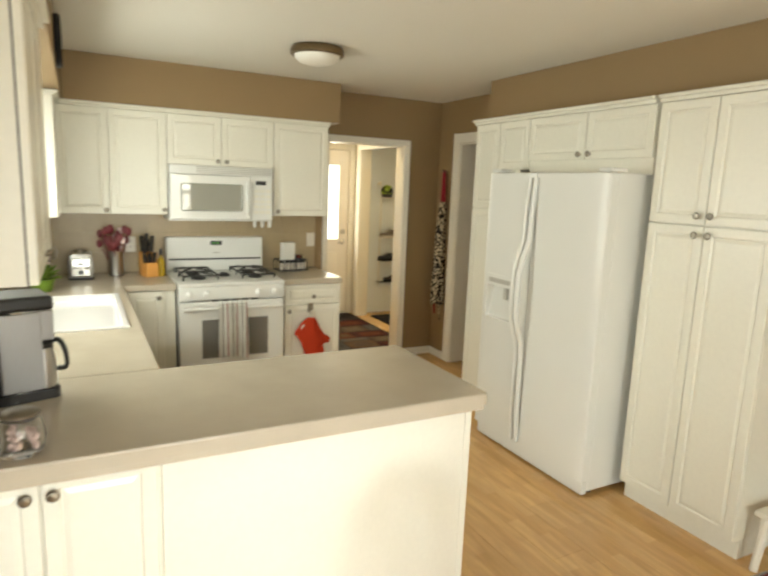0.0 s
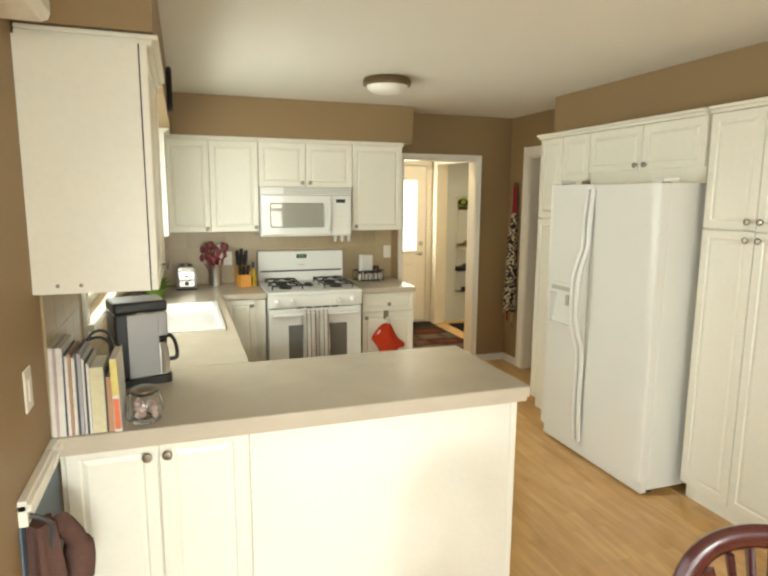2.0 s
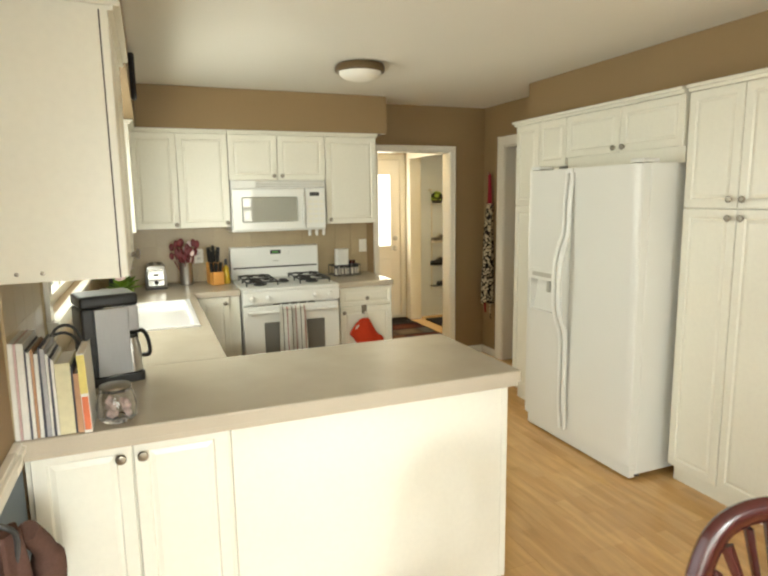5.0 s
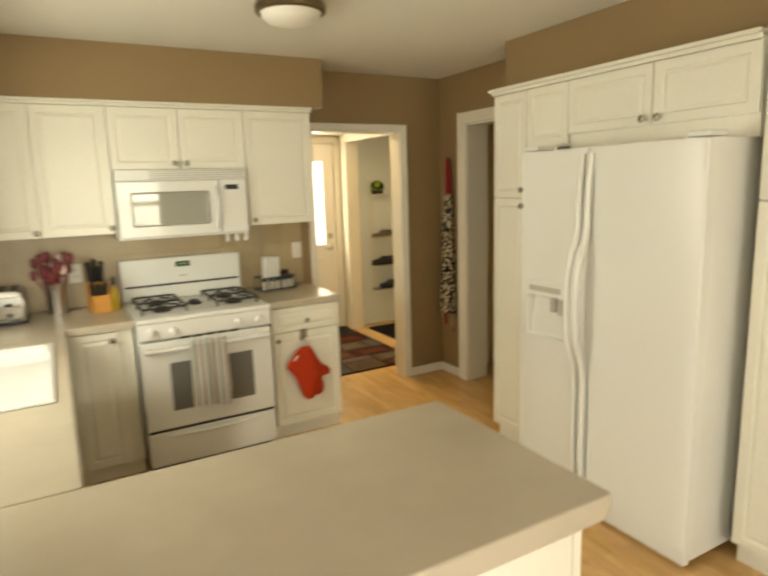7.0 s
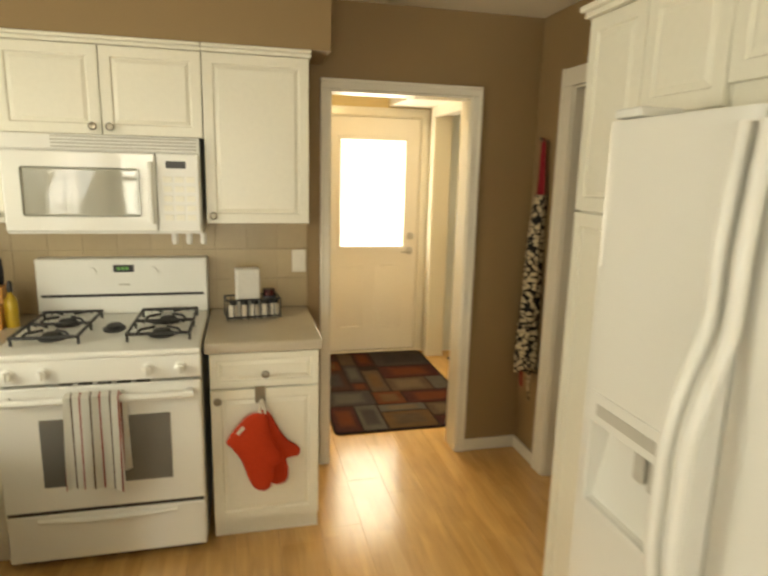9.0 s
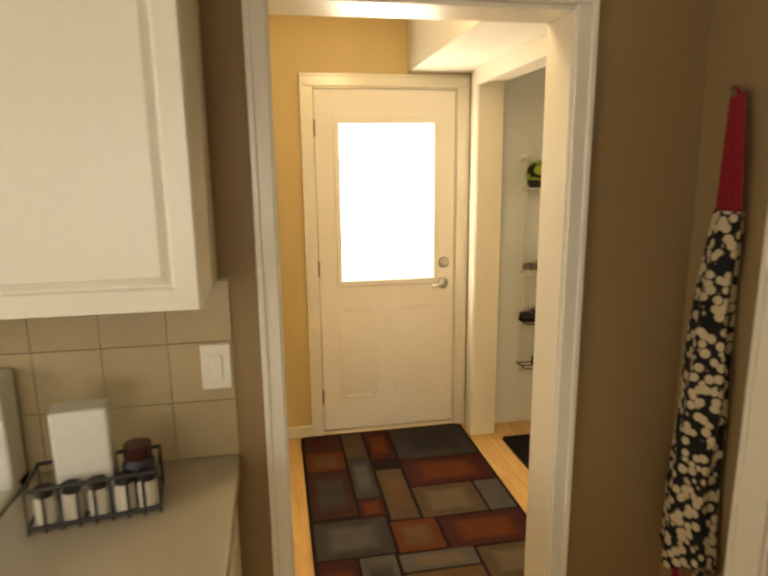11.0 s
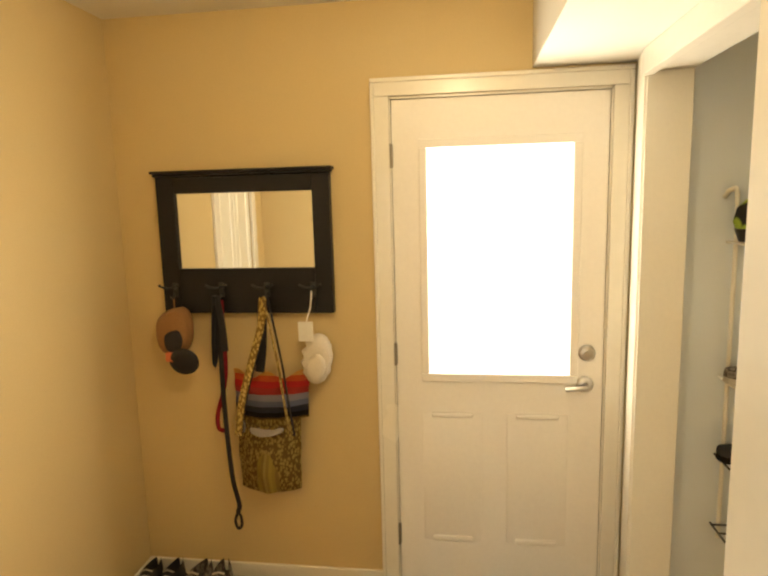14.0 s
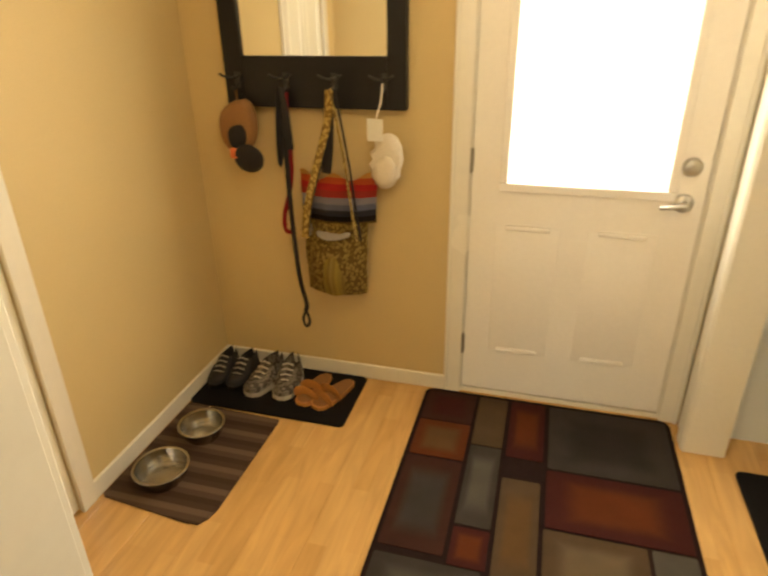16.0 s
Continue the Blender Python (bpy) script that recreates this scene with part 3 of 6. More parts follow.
structure("trim_entry_jamb", boxes([(OD[0] + 0.0003, OD[0] + 0.009, MN - 0.001, MN + 0.12, 0, OD[2]), (OD[1] - 0.009, OD[1] - 0.0003, MN - 0.001, MN + 0.12, 0, OD[2]),
                                    (OD[0], OD[1], MN - 0.001, MN + 0.12, OD[2] - 0.009, OD[2] - 0.0003), (OD[0], OD[1], MN + 0.0, MN + 0.12, 0.0, 0.02)]), "trim", "white entry door jamb and sill", "trim")
# casing of the doorway in the right wall
structure("trim_hall_casing", boxes([(RW - 0.018, RW - 0.0003, RD[1] - 0.006, RD[1] + 0.086, 0, RD[2]), (RW - 0.018, RW - 0.0003, RD[0] - 0.08, RD[0] + 0.006, 0, RD[2]),
                                     (RW - 0.018, RW - 0.0003, RD[0] - 0.08, RD[1] + 0.086, RD[2] + 0.0003, RD[2] + 0.085),
                                     (RW - 0.025, RW - 0.0003, RD[1] + 0.072, RD[1] + 0.089, 0, RD[2] + 0.088),
                                     (RW - 0.006, RW + 0.20, RD[1] - 0.014, RD[1] - 0.0003, 0, RD[2] - 0.001), (RW - 0.006, RW + 0.106, RD[0] + 0.0003, RD[0] + 0.014, 0, RD[2] - 0.001),
                                     (RW - 0.006, RW + 0.106, RD[0], RD[1], RD[2] - 0.014, RD[2] - 0.0005)], 0.003), "trim", "white hallway door casing and jamb", "trim")
# bifold closet in the mudroom's west wall
structure("trim_bifold_casing", boxes([(ML + 0.0003, ML + 0.018, BD[1] - 0.004, BD[1] + 0.065, 0, BD[2]), (ML + 0.0003, ML + 0.018, BD[0] - 0.065, BD[0] + 0.004, 0, BD[2]),
                                       (ML + 0.0003, ML + 0.018, BD[0] - 0.065, BD[1] + 0.065, BD[2] + 0.0003, BD[2] + 0.065)], 0.003), "trim", "white closet door casing", "trim")

# ---------------- doors and windows ----------------


def panel_front(w, h, t=0.02, st=0.055, raise_it=True):
    """A cabinet front facing -y with frame, groove and raised field; its face is at y = 0."""
    bm = bmesh.new()
    add_box(bm, 0, w, 0, t, 0, h)
    bm.faces.ensure_lookup_table()
    f = [q for q in bm.faces if q.calc_center_median().y < 1e-6][0]
    bmesh.ops.recalc_face_normals(bm, faces=bm.faces)
    s = min(st, w * 0.24, h * 0.24)
    bmesh.ops.inset_region(bm, faces=[f], thickness=0.003, depth=0.0)
    for v in bm.verts:
        if v.co.y < 1e-6 and v not in f.verts:
            v.co.y = 0.003
    bmesh.ops.inset_region(bm, faces=[f], thickness=s, depth=0.0)
    bmesh.ops.inset_region(bm, faces=[f], thickness=0.007, depth=-0.007)
    bmesh.ops.inset_region(bm, faces=[f], thickness=0.004, depth=0.0)
    if raise_it:
        bmesh.ops.inset_region(bm, faces=[f], thickness=0.022, depth=0.006)
    return bm


def knob_mesh():
    return lathe([(0.006, 0.0), (0.006, 0.012), (0.015, 0.016), (0.017, 0.021), (0.014, 0.026), (0.004, 0.028)], 14, axis="y")


def cabinet(name, loc, rz, w, d, z0, z1, fronts, label, toe=0.0, gap=0.003, crown=None, category="cabinet", wl=None, zs=1.78):
    """fronts: rows of (x0, x1, z0, z1, knob x, knob z, name); faces look along local -y, face plane y = 0."""
    cab = thing(name, loc, rz, label, category)
    part("body", boxes([(0, w, 0.021, d, zs, z1), (0, wl, 0.021, d, z0 + toe, zs - 0.0004)]) if wl else box(0, w, 0.021, d, z0 + toe, z1), "cab", cab)
    if toe:
        part("toe_kick", box(0.0, wl or w, 0.055, d, z0, z0 + toe - 0.0005), "cab", cab)
    for x0, x1, a, b, kx, kz, kind in fronts:
        fr = part(kind, panel_front(x1 - x0 - gap, b - a - gap), "cab", cab, at=pose(x0 + gap / 2, 0, a + gap / 2))
        if kx is not None:
            part("knob", knob_mesh(), "nickel", fr, "round brushed metal knob", True, pose(kx - x0 - gap / 2, 0, kz - a - gap / 2))
    if crown:
        bm = bmesh.new()
        x0, x1, zc, hc = crown
        add_box(bm, x0, x1, -0.014, d, zc, zc + hc * 0.5, 0.003)
        add_box(bm, x0 - 0.006 * (x0 < 0), x1, -0.032, d, zc + hc * 0.5 + 0.0003, zc + hc, 0.005)
        part("crown", bm, "cab", cab)
    return cab


# entry door, half glazed
door = thing("door_1", (1.624, MN + 0.002, 0.03), 0, "closed white half-glazed entry door with two pressed panels", "door", kind="structure")
W, H = 0.82, 2.032
gx0, gx1, gz0, gz1 = 0.132, 0.696, 0.936, 1.850
slabm = boxes([(0, gx0, 0, 0.044, 0, H), (gx1, W, 0, 0.044, 0, H), (gx0, gx1, 0, 0.044, gz1, H), (gx0, gx1, 0, 0.044, 0, gz0)])
part("door_slab", slabm, "door_paint", door)
bm = bmesh.new()
for a in ((gx0 - 0.028, gx1 + 0.028, gz1 - 0.004, gz1 + 0.03), (gx0 - 0.028, gx1 + 0.028, gz0 - 0.03, gz0 + 0.004)):
    add_box(bm, a[0], a[1], -0.011, 0.02, a[2], a[3], 0.004)
for a in ((gx0 - 0.028, gx0 + 0.004), (gx1 - 0.004, gx1 + 0.028)):
    add_box(bm, a[0], a[1], -0.0105, 0.02, gz0 + 0.0045, gz1 - 0.0045, 0.004)
part("glazing_frame", bm, "door_paint", door, "white moulded glazing frame")
pane = part("pane", box(gx0, gx1, 0.02, 0.026, gz0, gz1), "glass", door, "bright clear glass pane")
pane.visible_shadow = False
for px0, px1 in ((0.105, 0.345), (0.45, 0.69)):
    bm = box(px0, px1, -0.0020, 0.01, 0.20, 0.77, 0.0019, 3)
    # short proud beads added to imitate highlights at the panel's two ends
    for zb in (0.208, 0.762):
        add_box(bm, px0 + 0.035, px1 - 0.035, -0.0085, 0.0, zb - 0.011, zb + 0.011, 0.0075, 4)
    part("pressed_panel", bm, "door_paint", door, "", True)
for z in (0.22, 1.02, 1.82):
    bm = box(-0.012, 0.004, -0.006, 0.01, z - 0.045, z + 0.045, 0.002)
    add_cyl(bm, (-0.006, -0.008, z), 0.006, 0.095, "z", 10)
    part("hinge", bm, "nickel", door, "worn metal door hinge")
bm = lathe([(0.033, 0), (0.033, 0.008), (0.026, 0.016), (0.012, 0.018), (0.012, 0.024)], 24, (0.757, 0, 1.032), "y")
part("deadbolt", bm, "steel", door, "round brushed metal deadbolt", True)
bm = lathe([(0.034, 0), (0.034, 0.006), (0.028, 0.014), (0.013, 0.018), (0.013, 0.045)], 24, (0.752, 0, 0.902), "y")
add_tube(bm, curve_points([(0.752, -0.045, 0.902), (0.735, -0.052, 0.902), (0.700, -0.051, 0.896), (0.672, -0.046, 0.892)], 10), [0.010] * 6 + [0.009] * 5, 10)
part("lever_handle", bm, "steel", door, "brushed metal lever handle", True)
part("latch_plate", box(W + 0.0003, W + 0.002, 0.006, 0.036, 0.86, 0.95), "nickel", door)

# bifold closet door
bif = thing("door_2", (ML - 0.004, BD[0] + 0.004, 0.012), 90, "closed white two-leaf bifold closet door", "door", kind="structure")
lw = (BD[1] - BD[0] - 0.012) / 2
for i in (0, 1):
    part("leaf", panel_front(lw, 1.99, 0.03, 0.07), "cab", bif, at=pose(i * (lw + 0.004), 0, 0))


def window(name, x0, y0, y1, z0, z1, label, cols, rows, sill=True):
    """A window in the left wall, looking +x; x0 is the wall's face."""
    w = thing(name, (x0, y0, z0), 0, label, "window", kind="structure")
    ww, hh = y1 - y0, z1 - z0
    fr = boxes([(-0.085, -0.035, 0.0005, 0.045, 0.0005, hh - 0.0005), (-0.085, -0.035, ww - 0.045, ww - 0.0005, 0.0005, hh - 0.0005),
                (-0.085, -0.035, 0.0455, ww - 0.0455, 0.0005, 0.05), (-0.085, -0.035, 0.0455, ww - 0.0455, hh - 0.045, hh - 0.0005)], 0.003)
    part("window_frame", fr, "trim", w)
    for i in range(cols):
        for j in range(rows):
            a, b = 0.046 + (ww - 0.092) * i / cols, 0.046 + (ww - 0.092) * (i + 1) / cols
            c, d = 0.051 + (hh - 0.097) * j / rows, 0.051 + (hh - 0.097) * (j + 1) / rows
            if i:
                part("muntin", box(-0.075, -0.045, a - 0.012, a + 0.012, 0.0505, hh - 0.0455, 0.003), "trim", w) if j == 0 else None
            p = part("pane", box(-0.062, -0.058, a, b, c, d), "glass", w)
            p.visible_shadow = False
    cs = [(0.0003, 0.018, -0.07, 0.006, -0.06, hh + 0.07), (0.0003, 0.018, ww - 0.006, ww + 0.07, -0.06, hh + 0.07), (0.0003, 0.018, 0.0065, ww - 0.0065, hh - 0.006, hh + 0.07)]
    if sill:
        cs += [(-0.03, 0.045, -0.08, ww + 0.08, -0.03, -0.0005), (0.0003, 0.016, 0.0065, ww - 0.0065, -0.09, -0.0305)]
    part("window_casing", boxes(cs, 0.003), "trim", w, "white painted casing")
    return w


window("window_1", LW, SW[0], SW[1], SW[2], SW[3], "white framed kitchen window over the sink", 2, 1)
window("window_2", LW, PD[0], PD[1], PD[2] + 0.02, PD[3], "white framed glass patio door", 2, 1, False)
wr = thing("window_3", (DWN[0], -7.2, DWN[2]), 0, "white framed dining room window", "window", kind="structure")
ww, hh = DWN[1] - DWN[0], DWN[3] - DWN[2]
part("window_frame", boxes([(0.0, 0.06, -0.08, -0.03, 0, hh), (ww - 0.06, ww, -0.08, -0.03, 0, hh), (0.061, ww - 0.061, -0.08, -0.03, 0, 0.06), (0.061, ww - 0.061, -0.08, -0.03, hh - 0.06, hh),
                            (0.061, ww - 0.061, -0.08, -0.03, hh / 2 - 0.03, hh / 2 + 0.03)], 0.003), "trim", wr)
for a, b in ((0.06, hh / 2 - 0.03), (hh / 2 + 0.03, hh - 0.06)):
    p = part("pane", box(0.06, ww - 0.06, -0.058, -0.054, a, b), "glass", wr)
    p.visible_shadow = False
structure("trim_patio_valance", box(LW + 0.0185, -0.855, PD[0] - 0.1, -3.585, 2.058, 2.20, 0.02), "trim", "white box valance over the patio door", "trim")

# ---------------- wall cabinets on the stove wall ----------------
UZ0, UZ1 = 1.378, 2.095
cabinet("wall_cabinet", (-0.700, -0.342, 0), 0, 0.703, 0.34, UZ0, UZ1,
        [(0.0, 0.322, UZ0, UZ1, 0.297, UZ0 + 0.028, "cabinet_door"), (0.324, 0.702, UZ0, UZ1, 0.677, UZ0 + 0.035, "cabinet_door")],
        "white raised-panel wall cabinet with two doors beside the microwave", crown=(0, 0.703, UZ1 + 0.0005, 0.03))
cabinet("wall_cabinet", (0.005, -0.342, 0), 0, 0.783, 0.34, 1.741, UZ1,
        [(0.0, 0.384, 1.741, UZ1, 0.352, 1.775, "cabinet_door"), (0.386, 0.783, 1.741, UZ1, 0.418, 1.775, "cabinet_door")],
        "short white two-door wall cabinet above the microwave", crown=(0, 0.783, UZ1 + 0.0005, 0.03))
cabinet("wall_cabinet", (0.790, -0.342, 0), 0, 0.450, 0.34, UZ0, UZ1,
        [(0.0, 0.45, UZ0, UZ1, 0.030, UZ0 + 0.035, "cabinet_door")],
        "white single-door wall cabinet beside the doorway", crown=(0, 0.458, UZ1 + 0.0005, 0.03))
# sink wall
wc = cabinet("wall_cabinet", (-0.664, -3.315, 0), 90, 0.73, 0.337, UZ0, UZ1,
        [(0.0, 0.365, UZ0, UZ1, 0.335, UZ0 + 0.035, "cabinet_door"), (0.367, 0.73, UZ0, UZ1, 0.397, UZ0 + 0.035, "cabinet_door")],
        "white wall cabinet with a plain end panel over the peninsula", crown=(0.012, 0.73, UZ1 + 0.0005, 0.03))
# dark strip put in for the shade between doors and body
part("door_gap", box(0.001, 0.729, 0.0203, 0.0237, UZ0 + 0.001, UZ1 - 0.001), "gap", wc, "dark strip standing in for the shaded gap behind doors")
wc.children[0].location.y = 0.003
for k in (0.254, 0.193):
    single("screw_cap", lathe([(0.006, 0), (0.005, 0.002), (0.001, 0.0025)], 10, axis="y"), "nickel", "small dark screw cap on the cabinet end panel", "screw", (-0.684 - k, -3.3152, 1.402), group="screw caps on the end panel")
cabinet("wall_cabinet", (-0.685, -0.80, 0), 90, 0.455, 0.318, UZ0, UZ1,
        [(0.0, 0.455, UZ0, UZ1, None, None, "cabinet_door")], "white corner wall cabinet beside the window", crown=(0, 0.455, UZ1 + 0.0005, 0.03))

# ---------------- pantry wall ----------------
CX = 1.995
cabinet("tall_cabinet", (CX, -1.312, 0), -90, 0.567, 0.52, 0.0, UZ1,
        [(0.0, 0.272, 1.515, UZ1, 0.252, 1.560, "cabinet_door"), (0.274, 0.567, 1.785, UZ1, None, None, "cabinet_door"),
         (0.0, 0.272, 0.10, 1.511, 0.252, 1.470, "cabinet_door"), (0.274, 0.474, 0.10, 1.511, None, None, "cabinet_door")],
        "tall white pantry cabinet beside the hallway doorway", toe=0.095, crown=(-0.012, 0.567, UZ1 + 0.0005, 0.035), wl=0.478)
cabinet("fridge_cabinet", (CX, -1.881, 0), -90, 0.925, 0.52, 1.749, UZ1,
        [(0.0, 0.475, 1.832, UZ1, 0.441, 1.862, "cabinet_door"), (0.477, 0.925, 1.832, UZ1, 0.515, 1.862, "cabinet_door")],
        "white two-door cabinet above the refrigerator", crown=(0, 0.925, UZ1 + 0.0005, 0.035))
cabinet("tall_cabinet", (CX, -2.830, 0), -90, 0.635, 0.52, 0.0, UZ1,
        [(0.0, 0.303, 1.515, UZ1, 0.270, 1.558, "cabinet_door"), (0.305, 0.635, 1.515, UZ1, 0.338, 1.558, "cabinet_door"),
         (0.0, 0.303, 0.10, 1.511, 0.270, 1.468, "cabinet_door"), (0.305, 0.635, 0.10, 1.511, 0.338, 1.468, "cabinet_door")],
        "tall white four-door pantry cabinet beside the refrigerator", toe=0.095, crown=(0, 0.645, UZ1 + 0.0005, 0.035))

# refrigerator, side by side doors
fr = thing("refrigerator", (1.765, -1.797, 0), -90, "white side-by-side refrigerator with ice dispenser", "refrigerator")
FW, FH = 0.970, 1.752
part("body", box(0.004, FW - 0.004, 0.068, 0.72, 0.03, FH, 0.006), "appl", fr)
part("base_grille", box(0.01, FW - 0.01, 0.03, 0.07, 0.012, 0.085, 0.004), "appl", fr, "white toe grille")
SP = 0.423


def fridge_door(x0, x1, cut=None):
    """A door with a softly bowed front; cut is the dispenser's hole (x0, x1, z0, z1)."""
    bm = bmesh.new()
    xs = [x0 + (x1 - x0) * i / 10 for i in range(11)]
    xs[1:1] = [x0 + 0.006, x0 + 0.014]
    xs[-1:-1] = [x1 - 0.014, x1 - 0.006]
    zs = [0.095, FH - 0.005]
    if cut:
        xs = sorted(set([round(x, 4) for x in xs if not (cut[0] - 0.02 < x < cut[1] + 0.02)] + [cut[0], cut[1]]))
        zs = [0.095, cut[2], cut[3], FH - 0.005]

    def yy(x):
        u = (x - x0) / (x1 - x0) * 2 - 1
        return 0.003 * u ** 4 + 0.010 * abs(u) ** 24
    g = [[bm.verts.new((x, yy(x), z)) for z in zs] for x in xs]
    b = [[bm.verts.new((x, 0.062, z)) for z in zs] for x in xs]
    for i in range(len(xs) - 1):
        for j in range(len(zs) - 1):
            if cut and xs[i] >= cut[0] - 1e-6 and xs[i + 1] <= cut[1] + 1e-6 and j == 1:
                dv = [g[i][1], g[i + 1][1], g[i + 1][2], g[i][2]]
                bk = [bm.verts.new((xs[i + dx] + (0.004 if dx == 0 else -0.004), dy, zs[jz] + dz)) for dx, jz, dy, dz in ((0, 1, 0.020, 0.006), (1, 1, 0.020, 0.006), (1, 2, 0.052, -0.002), (0, 2, 0.052, -0.002))]
                bm.faces.new(bk)
                bm.faces.new([b[i][1], b[i][2], b[i + 1][2], b[i + 1][1]])
                for q in range(4):
                    bm.faces.new((dv[q], dv[(q + 1) % 4], bk[(q + 1) % 4], bk[q]))
                continue
            bm.faces.new((g[i][j], g[i + 1][j], g[i + 1][j + 1], g[i][j + 1]))
            bm.faces.new((b[i][j], b[i][j + 1], b[i + 1][j + 1], b[i + 1][j]))
    for k in (0, -1):
        for i in range(len(xs) - 1):
            bm.faces.new((g[i][k], g[i + 1][k], b[i + 1][k], b[i][k]))
        for j in range(len(zs) - 1):
            bm.faces.new((g[k][j], g[k][j + 1], b[k][j + 1], b[k][j]))
    return bm


dcut = (0.055, 0.304, 0.835, 1.042)
fz = part("freezer_door", fridge_door(0, SP - 0.003, dcut), "appl", fr, "white freezer door", True)
dp = part("dispenser", boxes([(dcut[0] - 0.012, dcut[1] + 0.012, -0.004, 0.012, dcut[3], dcut[3] + 0.075), (dcut[0] - 0.012, dcut[0] + 0.002, -0.004, 0.012, dcut[2] - 0.012, dcut[3] - 0.0005),
                              (dcut[1] - 0.002, dcut[1] + 0.012, -0.004, 0.012, dcut[2] - 0.012, dcut[3] - 0.0005), (dcut[0] + 0.0025, dcut[1] - 0.0025, -0.004, 0.014, dcut[2] - 0.012, dcut[2] + 0.003)], 0.003),
          "appl", fz, "white ice and water dispenser surround")
part("dispenser_lever", boxes([(0.200, 0.234, 0.012, 0.042, 0.965, 1.036), (0.244, 0.280, 0.016, 0.042, 0.955, 1.036)], 0.006), "appl_grey", fz, "grey dispenser lever")
part("control_strip", box(dcut[0] + 0.02, dcut[1] - 0.02, -0.0055, -0.0035, dcut[3] + 0.022, dcut[3] + 0.05), "appl_grey", fz)
rd = part("fridge_door", fridge_door(SP + 0.003, FW), "appl", fr, "white refrigerator door", True)


def fridge_handle(x, s):
    pts = [(x, -0.006, 0.12), (x, -0.020, 0.30), (x, -0.021, 0.50), (x, -0.024, 0.72), (x, -0.056, 0.82), (x, -0.080, 0.92), (x, -0.083, 1.05), (x, -0.080, 1.17), (x, -0.056, 1.27),
           (x, -0.024, 1.37), (x, -0.021, 1.52), (x, -0.006, 1.72)]
    return tube(curve_points(pts, 48), 0.015, 10, 1.0)


part("handle", fridge_handle(SP - 0.024, -1), "appl", fz, "long white curved handle", True)
part("handle", fridge_handle(SP + 0.024, 1), "appl", rd, "long white curved handle", True)
for x in (0.04, FW - 0.06):
    part("hinge_cover", box(x - 0.03, x + 0.06, 0.01, 0.12, FH + 0.0005, FH + 0.022, 0.005), "appl", fr, "white hinge cover")
for x in (0.05, FW - 0.05):
    for y in (0.12, 0.66):
        part("foot", cyl((x, y, 0.015), 0.02, 0.029, seg=12), "black", fr)

# ---------------- base cabinets and worktops ----------------
cabinet("base_cabinet", (0.795, -0.632, 0), 0, 0.455, 0.615, 0.0, 0.872,
        [(0.0, 0.455, 0.715, 0.868, 0.228, 0.775, "drawer_front"), (0.0, 0.455, 0.10, 0.708, 0.030, 0.665, "cabinet_door")],
        "white base cabinet with one drawer beside the range", toe=0.095)
cabinet("base_cabinet", (-0.335, -0.632, 0), 0, 0.335, 0.615, 0.0, 0.872,
        [(0.03, 0.255, 0.10, 0.868, 0.225, 0.822, "cabinet_door")], "narrow white corner base cabinet beside the range", toe=0.095)
cabinet("sink_cabinet", (-0.350, -2.555, 0), 90, 1.915, 0.64, 0.0, 0.872,
        [(0.02, 0.62, 0.10, 0.868, None, None, "dishwasher_front"), (0.64, 1.09, 0.10, 0.868, 1.05, 0.82, "cabinet_door"), (1.10, 1.55, 0.10, 0.868, 1.14, 0.82, "cabinet_door")],
        "white base cabinet under the sink", toe=0.095)
pen = cabinet("peninsula_cabinet", (LW + 0.006, -3.188, 0), 0, 1.690, 0.60, 0.0, 0.872,
              [(0.015, 0.297, 0.06, 0.850, 0.265, 0.795, "cabinet_door"), (0.300, 0.592, 0.06, 0.850, 0.329, 0.795, "cabinet_door")],
              "white peninsula cabinet with two doors and a plain back panel", toe=0.05)
part("back_panel", box(0.604, 1.690, 0.004, 0.0205, 0.0, 0.8715, 0.002), "cab", pen, "plain white back panel")
part("end_stile", box(1.666, 1.694, 0.0, 0.0035, 0.0, 0.8715, 0.001), "cab", pen)

NE, FE, PR, IE = -3.258, -2.560, 0.715, -0.330
SK = (-0.845, -0.392, -1.850, -0.965)
wt = thing("worktop", (0, 0, 0), 0, "beige laminate U-shaped worktop with a rounded front edge", "worktop")
rows_w = [(LW + 0.001, SK[0], FE, -0.001), (SK[0], IE, FE, SK[2]), (SK[0], SK[1], SK[3], -0.001), (SK[1], IE, SK[2], -0.001), (IE, 0.005, -0.645, -0.001)]
for x0, x1, y0, y1 in rows_w:
    part("top_section", box(x0, x1, y0, y1, 0.8725, 0.915), "worktop", wt)
part("front_edge", boxes([(IE - 0.0002, IE + 0.004, FE, -0.6445, 0.874, 0.912), (IE + 0.0045, 0.005, -0.649, -0.6448, 0.874, 0.912)], 0.001), "worktop", wt, "rounded worktop edge")
part("front_lip", boxes([(LW + 0.001, PR - 0.018, NE + 0.003, NE + 0.022, 0.854, 0.8722), (PR - 0.022, PR - 0.003, NE + 0.0225, FE - 0.001, 0.854, 0.8722)], 0.002), "worktop", wt, "thick rolled worktop edge")
part("peninsula_top", slab(rounded(LW + 0.001, PR, NE, FE - 0.0003, 0.016, 4), 0.8725, 0.915, 0.006), "worktop", wt)
wt2 = thing("worktop", (0, 0, 0), 0, "short beige laminate worktop between range and doorway", "worktop")
